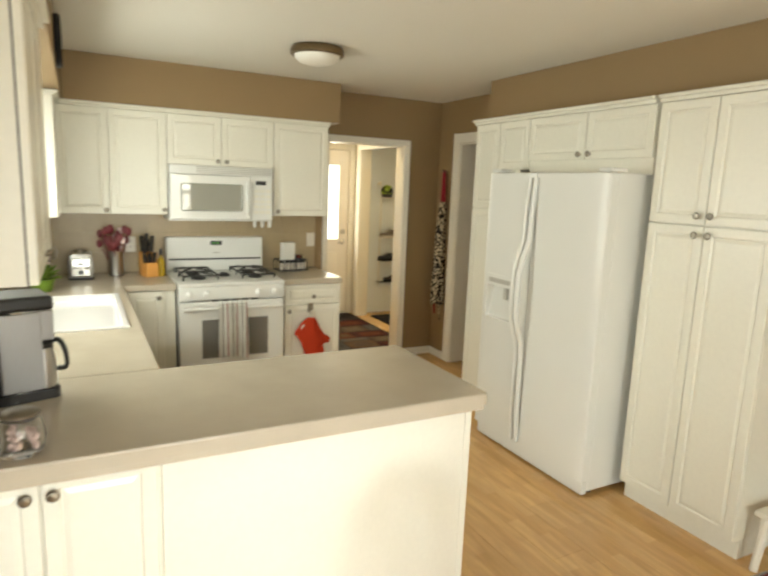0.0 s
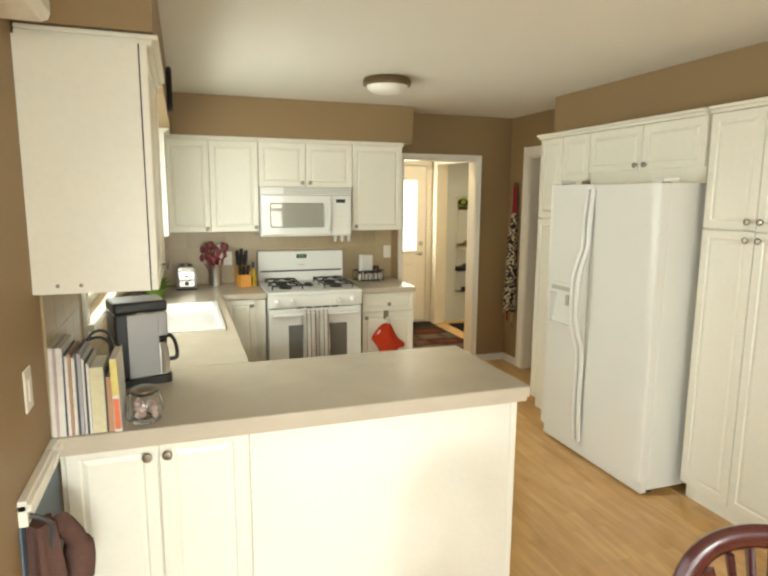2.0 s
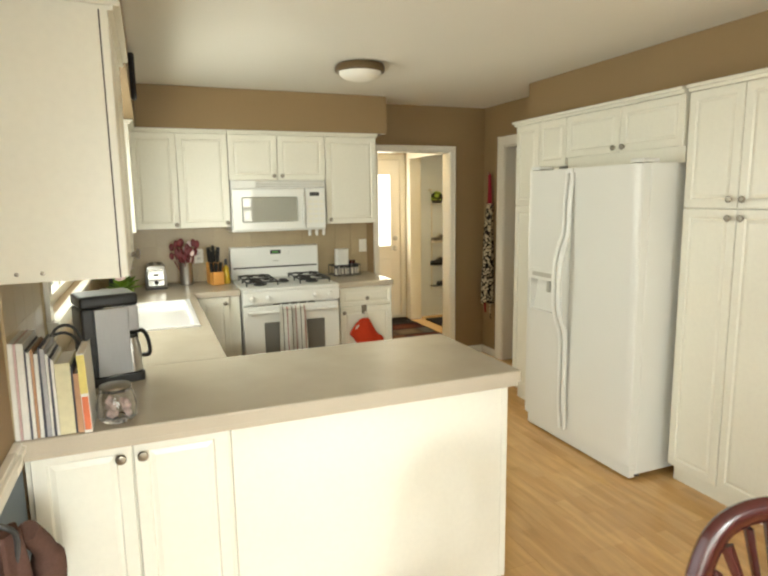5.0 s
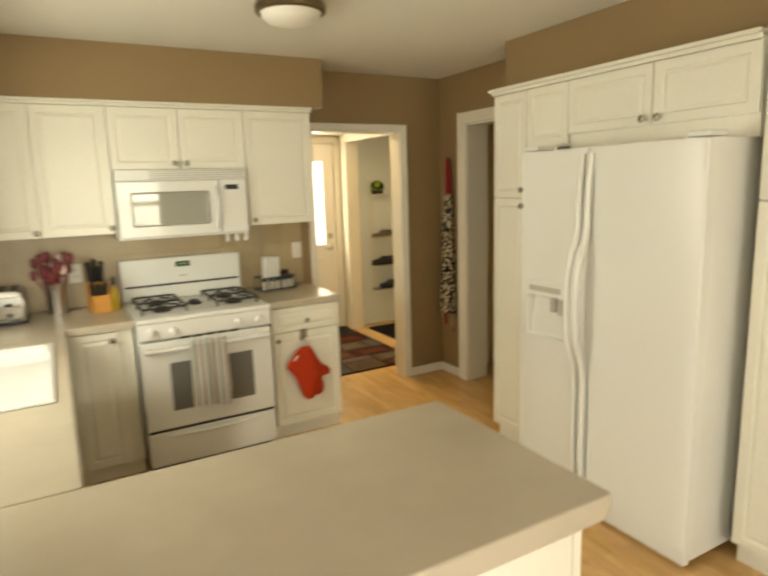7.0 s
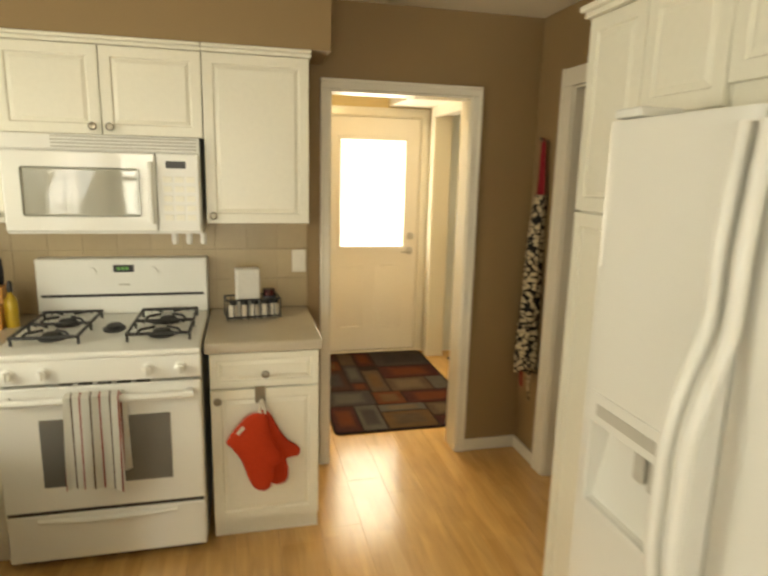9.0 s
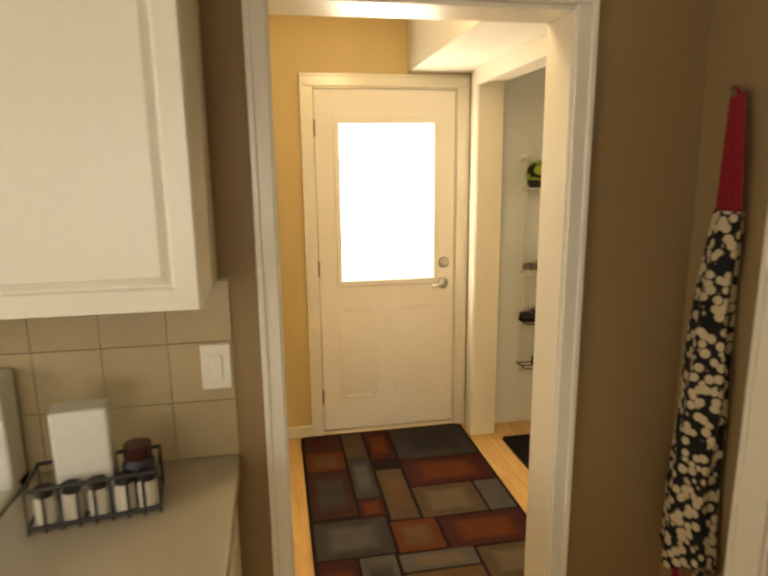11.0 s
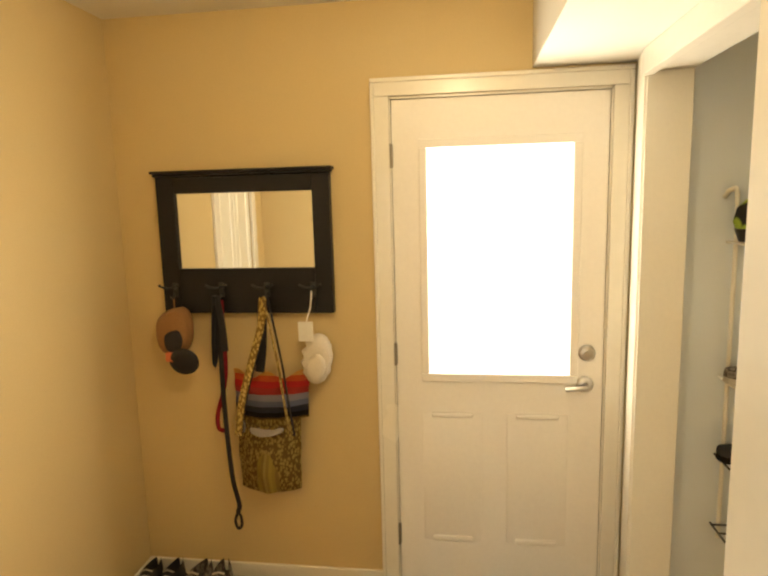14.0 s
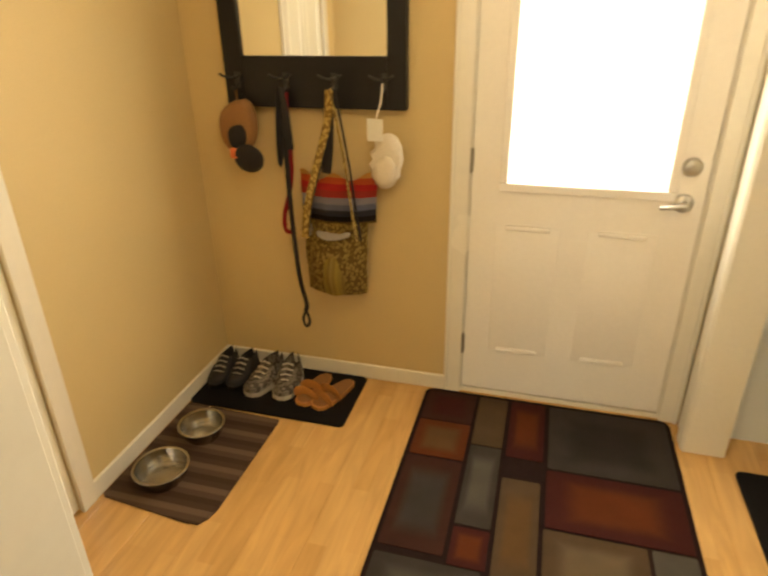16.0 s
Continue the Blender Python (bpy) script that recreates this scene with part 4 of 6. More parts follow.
part("top_section", slab(rounded(0.777, 1.264, -0.642, -0.001, 0.012, 4), 0.8725, 0.915, 0.004), "worktop", wt2)
part("front_edge", box(0.779, 1.262, -0.647, -0.6425, 0.874, 0.911, 0.002), "worktop", wt2, "rounded worktop edge")

# sink
sink = thing("sink", (0, 0, 0), 0, "white drop-in kitchen sink lit by the window", "sink")
bm = bmesh.new()
x0, x1, y0, y1 = SK[0] - 0.012, SK[1] + 0.012, SK[2] - 0.012, SK[3] + 0.012
for a in ((x0, x0 + 0.075, y0, y1), (x1 - 0.03, x1, y0, y1), (x0 + 0.0755, x1 - 0.0305, y0, y0 + 0.03), (x0 + 0.0755, x1 - 0.0305, y1 - 0.03, y1)):
    add_box(bm, *a, 0.9155, 0.926, 0.004)
part("rim", bm, "porcelain", sink)
bm = bmesh.new()
bx0, bx1, by0, by1 = x0 + 0.075, x1 - 0.03, y0 + 0.03, y1 - 0.03
add_box(bm, bx0, bx1, by0, by1, 0.885, 0.89)
for a in ((bx0 - 0.004, bx0, by0, by1), (bx1, bx1 + 0.004, by0, by1), (bx0, bx1, by0 - 0.004, by0), (bx0, bx1, by1, by1 + 0.004)):
    add_box(bm, *a, 0.885, 0.916)
part("basin", bm, "porcelain", sink)

# ---------------- range ----------------
rg = thing("gas_range", (0.011, -0.672, 0), 0, "white freestanding gas range with black iron grates", "range")
RWD = 0.758
part("body", box(0.003, RWD - 0.003, 0.022, 0.66, 0.045, 0.895, 0.003), "appl", rg)
part("base", box(0.02, RWD - 0.02, 0.05, 0.64, 0.0, 0.0445), "black", rg, "black recessed base")
part("cooktop", box(0, RWD, -0.035, 0.62, 0.8955, 0.922, 0.008, 3), "appl", rg, "white enamel cooktop")
cp = part("control_panel", prism([(0.0, 0.80), (0.0, 0.80), (RWD, 0.80), (RWD, 0.895), (0.0, 0.895)][1:], -0.03, 0.0215, 0.006), "appl", rg, "white control panel")
for x in (0.07, 0.19, 0.56, 0.68):
    bm = lathe([(0.024, 0), (0.024, 0.006), (0.019, 0.010), (0.017, 0.030), (0.006, 0.032)], 16, (x, -0.030, 0.845), "y")
    add_box(bm, x - 0.004, x + 0.004, -0.068, -0.060, 0.826, 0.864, 0.002)
    part("knob", bm, "appl", cp, "white burner knob", True)
# dark bars drawn for the shade inside the vent slots
for k, x in enumerate((0.23, 0.30, 0.37, 0.44, 0.51)):
    part("vent_slot", box(x, x + 0.05, -0.012, 0.0, 0.783, 0.792), "gap", rg)
od = part("oven_door", box(0.004, RWD - 0.004, -0.022, 0.0215, 0.268, 0.785, 0.006), "appl", rg, "white oven door")
part("window", box(0.155, 0.632, -0.0245, -0.0215, 0.372, 0.655, 0.002), "dark_glass", od, "dark oven window")
bm = bmesh.new()
add_tube(bm, [(0.03, -0.060, 0.742), (0.38, -0.064, 0.742), (RWD - 0.03, -0.060, 0.742)], 0.014, 10)
for x in (0.05, RWD - 0.05):
    add_box(bm, x - 0.015, x + 0.015, -0.058, -0.021, 0.730, 0.755, 0.004)
part("handle", bm, "appl", od, "white bar handle", True)
dr = part("drawer", box(0.004, RWD - 0.004, -0.018, 0.0215, 0.048, 0.250, 0.006), "appl", rg, "white storage drawer")
part("drawer_grip", tube(curve_points([(0.12, -0.020, 0.226), (0.38, -0.026, 0.218), (0.64, -0.020, 0.226)], 14), 0.010, 8), "appl", dr, "", True)
# dark bar for the shade between oven door and drawer
part("seam", box(0.01, RWD - 0.01, -0.012, 0.0, 0.2505, 0.2675), "gap", rg)
bg = part("backguard", prism([(0.0, 0.922), (RWD, 0.922), (RWD, 1.19), (0.0, 1.19)], 0.575, 0.66, 0.008), "appl", rg, "white backguard")
part("trim_line", box(0.02, RWD - 0.02, 0.570, 0.5745, 1.010, 1.022), "black", bg, "thin dark line")
part("clock_display", box(0.335, 0.425, 0.571, 0.5745, 1.126, 1.160), "black", bg, "small dark clock display")
part("clock_digits", boxes([(0.352 + k * 0.019, 0.364 + k * 0.019, 0.5698, 0.5706, 1.137, 1.150) for k in range(3)]), "led", bg, "green lit digits")
for x in (0.24, 0.51):
    part("timer_button", cyl((x, 0.570, 1.130), 0.020, 0.012, "y", 18), "appl", bg, "", True)
part("badge", box(0.355, 0.405, 0.5725, 0.5745, 1.062, 1.070), "appl_grey", bg)
for gx in (0.17, 0.59):
    bm = bmesh.new()
    for yy in (0.07, 0.50):
        add_tube(bm, [(gx - 0.12, yy, 0.958), (gx + 0.12, yy, 0.958)], 0.007, 6)
    for xx in (-0.12, 0.12):
        add_tube(bm, [(gx + xx, 0.07, 0.958), (gx + xx, 0.50, 0.958)], 0.007, 6)
        for yy in (0.08, 0.285, 0.49):
            add_tube(bm, [(gx + xx, yy, 0.925), (gx + xx, yy, 0.962)], 0.006, 6)
    for cy in (0.175, 0.395):
        for a in range(4):
            u = radians(45 + 90 * a)
            add_tube(bm, [(gx + 0.035 * math.cos(u), cy + 0.035 * math.sin(u), 0.966), (gx + 0.10 * math.cos(u), cy + 0.10 * math.sin(u), 0.968), (gx + 0.118 * math.cos(u), cy + 0.112 * math.sin(u), 0.957)], 0.006, 6)
    add_tube(bm, [(gx - 0.12, 0.285, 0.958), (gx + 0.12, 0.285, 0.958)], 0.007, 6)
    part("grate", bm, "iron", rg, "black cast iron grate")
    for cy in (0.175, 0.395):
        part("burner", lathe([(0.052, 0.9225), (0.052, 0.930), (0.036, 0.934), (0.036, 0.944), (0.030, 0.948), (0.002, 0.949)], 20, (gx, cy, 0)), "iron", rg, "black burner cap", True)
part("burner", lathe([(0.045, 0.9225), (0.045, 0.928), (0.03, 0.932), (0.03, 0.942), (0.002, 0.944)], 20, (0.38, 0.30, 0), sy=1.5), "iron", rg, "oval centre burner", True)

# ---------------- microwave over the range ----------------
mw = thing("microwave", (0.010, -0.375, 1.335), 0, "white over-the-range microwave oven", "microwave")
part("body", box(0, 0.762, 0.02, 0.372, 0.0, 0.405, 0.003), "appl", mw)
vg = part("vent_grille", box(0.0, 0.762, 0.0, 0.0195, 0.345, 0.405, 0.003), "appl", mw, "white vent grille")
for k in range(4):
    part("slat", box(0.19, 0.75, -0.006, -0.0002, 0.352 + 0.0135 * k, 0.359 + 0.0135 * k, 0.002), "appl_grey", vg)
md = part("door", box(0.004, 0.585, -0.012, 0.0195, 0.012, 0.340, 0.008, 3), "mw_door", mw, "white glass-faced microwave door")
part("window", box(0.075, 0.520, -0.0145, -0.0115, 0.075, 0.275, 0.012), "mw_glass", md, "grey glossy door window")
part("door_handle", tube(curve_points([(0.565, -0.014, 0.05), (0.566, -0.035, 0.10), (0.566, -0.037, 0.25), (0.565, -0.014, 0.30)], 14), 0.011, 8), "appl", md, "white handle", True)
cpn = part("control_panel", box(0.588, 0.758, -0.010, 0.0195, 0.012, 0.340, 0.006), "appl", mw, "white control panel")
part("display", box(0.625, 0.705, -0.0125, -0.0095, 0.278, 0.308), "black", cpn, "black display")
for r in range(5):
    for c in range(3):
        part("key", box(0.612 + 0.046 * c, 0.648 + 0.046 * c, -0.0115, -0.0095, 0.060 + 0.040 * r, 0.084 + 0.040 * r, 0.001), "cab", cpn)
part("lamp_cover", box(0.41, 0.51, 0.06, 0.14, -0.004, -0.0003), "black", mw, "dark lamp cover")
for x in (0.655, 0.715, 0.775):
    bm = cyl((0, 0, -0.022), 0.013, 0.042, seg=14)
    add_cyl(bm, (0, 0, -0.046), 0.010, 0.010, seg=14)
    single("magnet_hook", bm, "appl", "small white hook hanging under the microwave", "hook", (x - 0.005, -0.30, 1.3345), smooth=True, group="hooks under the microwave")

# ---------------- mudroom things ----------------
rk = thing("mirror_rack", (0.645, MN - 0.0005, 1.229), 0, "black framed wall mirror with a coat hook rail", "mirror")
FWD, FHT = 0.730, 0.566
bm = boxes([(0, 0.076, -0.042, 0, 0.0, FHT), (FWD - 0.072, FWD, -0.042, 0, 0.0, FHT), (0.0765, FWD - 0.0725, -0.042, 0, FHT - 0.068, FHT), (0.0765, FWD - 0.0725, -0.042, 0, 0.0, 0.187)], 0.003)
part("rail_frame", bm, "ebony", rk)
part("cornice", boxes([(-0.006, FWD + 0.006, -0.052, 0, FHT + 0.0005, FHT + 0.012), (-0.014, FWD + 0.014, -0.060, 0, FHT + 0.0125, FHT + 0.024)], 0.003), "ebony", rk)
part("glass_pane", box(0.077, FWD - 0.073, -0.026, -0.022, 0.188, FHT - 0.069), "mirror", rk, "silvered mirror glass")
HX = (0.055, 0.258, 0.455, 0.650)
for hx in HX:
    bm = box(hx - 0.012, hx + 0.012, -0.048, -0.0425, 0.07, 0.13, 0.002)
    add_tube(bm, curve_points([(hx, -0.045, 0.115), (hx - 0.012, -0.070, 0.110), (hx - 0.03, -0.095, 0.118), (hx - 0.045, -0.100, 0.128)], 8), 0.0045, 8)
    add_tube(bm, curve_points([(hx, -0.045, 0.115), (hx + 0.012, -0.070, 0.110), (hx + 0.03, -0.095, 0.118), (hx + 0.045, -0.100, 0.128)], 8), 0.0045, 8)
    add_tube(bm, curve_points([(hx, -0.045, 0.085), (hx, -0.075, 0.068), (hx, -0.092, 0.080)], 6), 0.0045, 8)
    part("hook", bm, "iron", rk, "dark metal double coat hook", True)

def puffed(outline, depth):
    """A padded shape: flat rings drawn in towards the middle and swelling forward and back."""
    bm = bmesh.new()
    cx = sum(p[0] for p in outline) / len(outline)
    cz = sum(p[1] for p in outline) / len(outline)
    rings = []
    for s, y in ((0.55, -1.0), (0.85, -0.8), (0.97, -0.35), (1.0, 0.0), (0.97, 0.35), (0.85, 0.8), (0.55, 1.0)):
        rings.append([bm.verts.new((cx + (x - cx) * s, y * depth, cz + (z - cz) * s)) for x, z in outline])
    k = len(outline)
    for a, b in zip(rings, rings[1:]):
        for i in range(k):
            bm.faces.new((a[i], a[(i + 1) % k], b[(i + 1) % k], b[i]))
    for r in (rings[0], rings[-1]):
        c = bm.verts.new((cx, sum(v.co.y for v in r) / k * 1.05, cz))
        for i in range(k):
            bm.faces.new((r[i], r[(i + 1) % k], c))
    return bm


cap = thing("baseball_cap", (0.735, MN - 0.085, 1.10), 0, "brown cap with a dark brim hanging from a hook", "cap")
CROWN = [(p.x, p.z) for p in curve_points([(0.045, 0, 0.110), (-0.02, 0, 0.095), (-0.068, 0, 0.050), (-0.074, 0, -0.02), (-0.058, 0, -0.075), (-0.01, 0, -0.10), (0.045, 0, -0.085), (0.078, 0, -0.03), (0.083, 0, 0.04), (0.070, 0, 0.09), (0.045, 0, 0.110)], 40)[:-1]]
part("crown", puffed(CROWN, 0.042), "cap", cap, "brown cotton crown", True, pose(-0.035, 0.0, 0.055))
part("front_panel", puffed([(x * 0.50 + 0.012, z * 0.46 - 0.030) for x, z in CROWN], 0.010), "black_cloth", cap, "dark front panel", True, pose(-0.035, -0.040, 0.055))
part("brim", puffed([(0.064 * math.cos(2 * math.pi * k / 28), 0.058 * math.sin(2 * math.pi * k / 28)) for k in range(28)], 0.013), "black_cloth", cap, "black brim", True, pose(0.026, -0.052, -0.055, 8, 0, 0))
part("patch", slab(rounded(-0.018, 0.018, -0.020, 0.020, 0.008), 0.0105, 0.013), "b_orange", cap, "", False, pose(-0.030, -0.050, -0.035, 84, 0, 0))
part("strap", tube([(-0.03, 0.0, 0.12), (-0.036, 0.02, 0.16), (-0.036, 0.02, 0.20)], 0.006, 6, 0.4), "cap", cap)

leash = thing("dog_leash", (0.905, MN - 0.085, 0), 0, "black dog leash with a red strap hanging from a hook", "leash")
bm = tube(curve_points([(-0.02, 0.0, 1.31), (-0.03, -0.01, 1.12), (-0.035, 0.0, 1.02), (-0.02, 0.0, 1.12), (-0.005, 0.0, 1.30)], 20), 0.019, 6, 0.35)
add_tube(bm, curve_points([(0.0, -0.005, 1.30), (-0.005, -0.006, 1.0), (0.0, -0.01, 0.75), (0.012, -0.008, 0.52), (0.03, 0.0, 0.40), (0.022, 0.0, 0.36)], 24), 0.011, 6, 0.35)
add_tube(bm, curve_points([(0.022, 0.0, 0.36), (0.008, 0.0, 0.32), (0.018, 0.0, 0.285), (0.036, 0.0, 0.30), (0.034, 0.0, 0.34), (0.022, 0.0, 0.365)], 16), 0.007, 6, 0.5)
part("webbing", bm, "black_cloth", leash, "", True)
part("red_strap", tube(curve_points([(0.004, 0.012, 1.29), (0.006, 0.012, 1.02), (-0.012, 0.012, 0.90), (-0.042, 0.01, 0.80), (-0.042, 0.01, 0.735), (-0.01, 0.01, 0.725)], 24), 0.010, 6, 0.3), "darkred", leash, "dark red nylon strap", True)
part("collar", tube(curve_points([(-0.005, -0.012, 1.31), (0.012, -0.015, 1.2), (0.018, -0.014, 1.08)], 10), 0.016, 6, 0.35), "black_cloth", leash)


def bag_part(x0, x1, z0, z1, d, sag=0.0, seed=1, wave=0.0, taper=0.0):
    """A soft cloth body against the wall: bulged front with folds."""
    bm = bmesh.new()
    nx, nz = 20, 12
    rows_v = []
    for j in range(nz + 1):
        row = []
        for i in range(nx + 1):
            u, v = i / nx, j / nz
            x = x0 + (x1 - x0) * u
            x += taper * (0.5 - u) * (1 - v)
            z = z0 + (z1 - z0) * v - sag * math.sin(math.pi * u) * v + wave * v ** 3 * math.sin(u * 15.0 + 0.6)
            bulge = d * (math.sin(math.pi * min(max(u, 0.02), 0.98)) ** 0.5) * (0.55 + 0.45 * math.sin(math.pi * min(v + 0.15, 1)))
            y = -bulge - 0.010 * noise.noise(Vector((x * 22, z * 18, seed)))
            row.append(bm.verts.new((x + 0.006 * noise.noise(Vector((z * 14, u * 3, seed + 5))), y, z)))
        rows_v.append(row)
    for a, b in zip(rows_v, rows_v[1:]):
        for i in range(nx):
            bm.faces.new((a[i], a[i + 1], b[i + 1], b[i]))
    g = bmesh.ops.solidify(bm, geom=list(bm.faces), thickness=0.006)
    return bm


tote = thing("tote_bag", (0, MN - 0.045, 0), 0, "striped and olive leaf-print tote bag hanging from a hook", "bag")
part("pocket", bag_part(0.940, 1.222, 0.474, 0.815, 0.090, 0.01, 3, taper=0.02), "tote_low", tote, "olive leaf-print canvas lower body", True)
part("front_pocket", bag_part(1.015, 1.150, 0.480, 0.715, 0.118, 0.0, 5), "tote_stripe", tote, "gold and olive pocket", True)
part("striped_body", bag_part(0.936, 1.266, 0.792, 0.984, 0.078, 0.006, 8, wave=0.016, taper=0.02), "blanket", tote, "red orange and blue striped cloth", True)
part("lining_fold", bag_part(0.995, 1.165, 0.728, 0.768, 0.108, 0.022, 11), "offwhite", tote, "pale crumpled lining", True)
part("knot", bag_part(0.945, 0.985, 0.725, 0.785, 0.085, 0.0, 17), "offwhite", tote, "pale knotted corner", True)
STRAPS = ([(0.975, -0.098, 0.735), (0.995, -0.098, 0.86), (1.035, -0.075, 1.02), (1.085, -0.06, 1.19), (1.105, -0.075, 1.305)],
          [(1.195, -0.088, 0.735), (1.180, -0.094, 0.86), (1.155, -0.075, 1.02), (1.122, -0.06, 1.19), (1.108, -0.078, 1.31)])
for pts in STRAPS:
    part("strap", tube(curve_points(pts, 24), 0.0155, 6, 0.25), "tote_low", tote, "olive print strap", True)
    part("strap_piping", tube(curve_points([(x + 0.016, y + 0.004, z) for x, y, z in pts], 24), 0.0045, 6), "black_cloth", tote, "dark strap edge", True)
part("strap_lining", tube(curve_points([(1.062, -0.040, 0.99), (1.078, -0.040, 1.1), (1.092, -0.050, 1.29)], 12), 0.020, 6, 0.25), "black_cloth", tote, "black strap", True)


hat = thing("sun_hat", (1.306, MN - 0.07, 1.045), 0, "folded off-white cloth hat with a paper tag on a hook", "hat")
HATO = [(0.063 * math.cos(2 * math.pi * i / 28) * (1 + 0.12 * math.sin(3 * i)), 0.108 * math.sin(2 * math.pi * i / 28)) for i in range(28)]
part("crown", puffed(HATO, 0.030), "offwhite", hat, "", True, pose(0, 0, 0, 0, 8, 0))
part("brim", puffed([(x * 0.62 + 0.006, z * 0.55 - 0.03) for x, z in HATO], 0.012), "offwhite", hat, "", True, pose(0, -0.028, 0, 0, 12, 0))
part("paper_tag", box(-0.060, 0.0, -0.052, -0.050, 0.085, 0.165), "paper", hat, "white paper tag")
part("string", tube([(-0.028, -0.05, 0.16), (-0.012, -0.03, 0.22), (-0.005, -0.03, 0.285)], 0.0035, 6), "offwhite", hat)

mat1 = single("shoe_mat", slab(rounded(0.468, 1.188, 1.572, 1.940, 0.02), 0.0, 0.010, 0.003), "rubber", "black rubber shoe mat against the wall", "mat")
fm = thing("feeding_mat", (0.455, 0.945, 0), 0, "brown ribbed pet feeding mat on the floor", "mat")
part("mat_body", slab([(0.018, 0.060), (0.03, 0.050), (0.385, 0.018), (0.425, 0.022), (0.445, 0.050), (0.457, 0.095), (0.460, 0.600), (0.455, 0.606), (0.020, 0.622)], 0.0, 0.008, 0.002), "foodmat", fm)


def bowl(x, y, r, z):
    b = thing("pet_bowl", (x, y, z), 0, "shiny steel pet bowl on the brown mat", "bowl", "pet bowls")
    part("shell", lathe([(r * 0.72, 0.0), (r * 0.92, 0.03), (r, 0.062), (r + 0.006, 0.064), (r + 0.004, 0.067), (r - 0.004, 0.064), (r * 0.88, 0.030), (r * 0.68, 0.006), (0.004, 0.005)], 32), "bowl", b, "", True)
    part("water", cyl((0, 0, 0.020), r * 0.80, 0.001, seg=28), "glass", b, "clear water")
    return b


bowl(0.657, 1.378, 0.088, 0.0083)
bowl(0.645, 1.122, 0.097, 0.0083)


def shoe(name, label, upper, sole, L, Wd, Hh, group, laces=None):
    s = thing(name, (0, 0, 0), 0, label, "shoe", group)
    n = 14
    prof = []
    for i in range(n + 1):
        u = i / n
        wd = Wd * (0.30 + 0.20 * math.sin(math.pi * u) + 0.10 * math.sin(math.pi * (u - 0.15))) if 0 < u < 1 else Wd * 0.16
        prof.append((u, wd))
    out = [(w * 1.02, -L / 2 + L * u) for u, w in prof] + [(-w * 1.02, -L / 2 + L * u) for u, w in reversed(prof)]
    part("sole", slab(out, 0.0, 0.022, 0.003), sole, s)
    bm = bmesh.new()
    rings = []
    for u, w in prof:
        h = Hh * (1.0 if u < 0.35 else 0.42 + 0.58 * max(0.0, 1 - (u - 0.35) / 0.38))
        yv = -L / 2 + L * u
        ring = []
        for k in range(9):
            a = math.pi * k / 8
            zz = 0.022 + h * math.sin(a) ** 0.7
            xx = w * math.cos(a) * (0.96 if zz < 0.05 else 0.85)
            if u < 0.4 and k in (3, 4, 5):
                zz = 0.03
            ring.append(bm.verts.new((xx, yv, zz)))
        rings.append(ring)
    for a, b in zip(rings, rings[1:]):
        for k in range(8):
            bm.faces.new((a[k], a[k + 1], b[k + 1], b[k]))
    bm.faces.new(rings[0])
    bm.faces.new(rings[-1])
    part("upper", bm, upper, s, "", True)
    if laces:
        bm = bmesh.new()
        for i in range(4):
            yv = -0.01 + 0.022 * i
            zz = 0.022 + Hh * (0.95 - 0.17 * i)
            add_tube(bm, [(-0.026, yv, zz - 0.008), (0, yv + 0.006, zz + 0.004), (0.026, yv, zz - 0.008)], 0.0035, 5)
        part("laces", bm, laces, s)
    return s


s1 = shoe("sneaker", "grey mesh running shoe on the black mat", "shoe_grey", "sole", 0.27, 0.105, 0.085, "grey running shoes", "offwhite")
s1.matrix_basis = pose(0.735, 1.795, 0.0103, 0, 0, 172)
copy_thing(s1, pose(0.848, 1.805, 0.0103, 0, 0, 188))
s2 = shoe("sneaker", "dark charcoal shoe on the black mat", "shoe_dark", "rubber", 0.25, 0.092, 0.08, "dark shoes", "sole")
s2.matrix_basis = pose(0.520, 1.800, 0.0103, 0, 0, 184)
copy_thing(s2, pose(0.617, 1.805, 0.0103, 0, 0, 180))


def sandal():
    s = thing("sandal", (0, 0, 0), 0, "orange tan leather slip-on sandal on the black mat", "sandal", "leather sandals")
    L, Wd = 0.25, 0.09
    out = []
    for sgn in (1, -1):
        us = [i / 14 for i in range(15)]
        for u in (us if sgn > 0 else us[::-1]):
            w = Wd * (0.34 + 0.16 * math.sin(math.pi * (u - 0.1))) * (1 if 0 < u < 1 else 0.5)
            out.append((sgn * w, -L / 2 + L * u))
    part("sole", slab(out, 0.0, 0.016, 0.003), "sandal", s)
    part("footbed", slab([(x * 0.86, y * 0.92) for x, y in out], 0.0162, 0.019), "cap", s, "worn brown footbed")
    for yv in (0.02, 0.075):
        bm = tube(curve_points([(-0.044, yv, 0.010), (-0.036, yv + 0.004, 0.040), (0, yv + 0.008, 0.056), (0.036, yv + 0.004, 0.040), (0.044, yv, 0.010)], 14), 0.021, 6, 0.18)
        part("strap", bm, "sandal", s, "", True)
    return s


sd = sandal()
sd.matrix_basis = pose(0.985, 1.780, 0.0103, 0, 0, 171)
copy_thing(sd, pose(1.082, 1.765, 0.0103, 0, 0, 158))

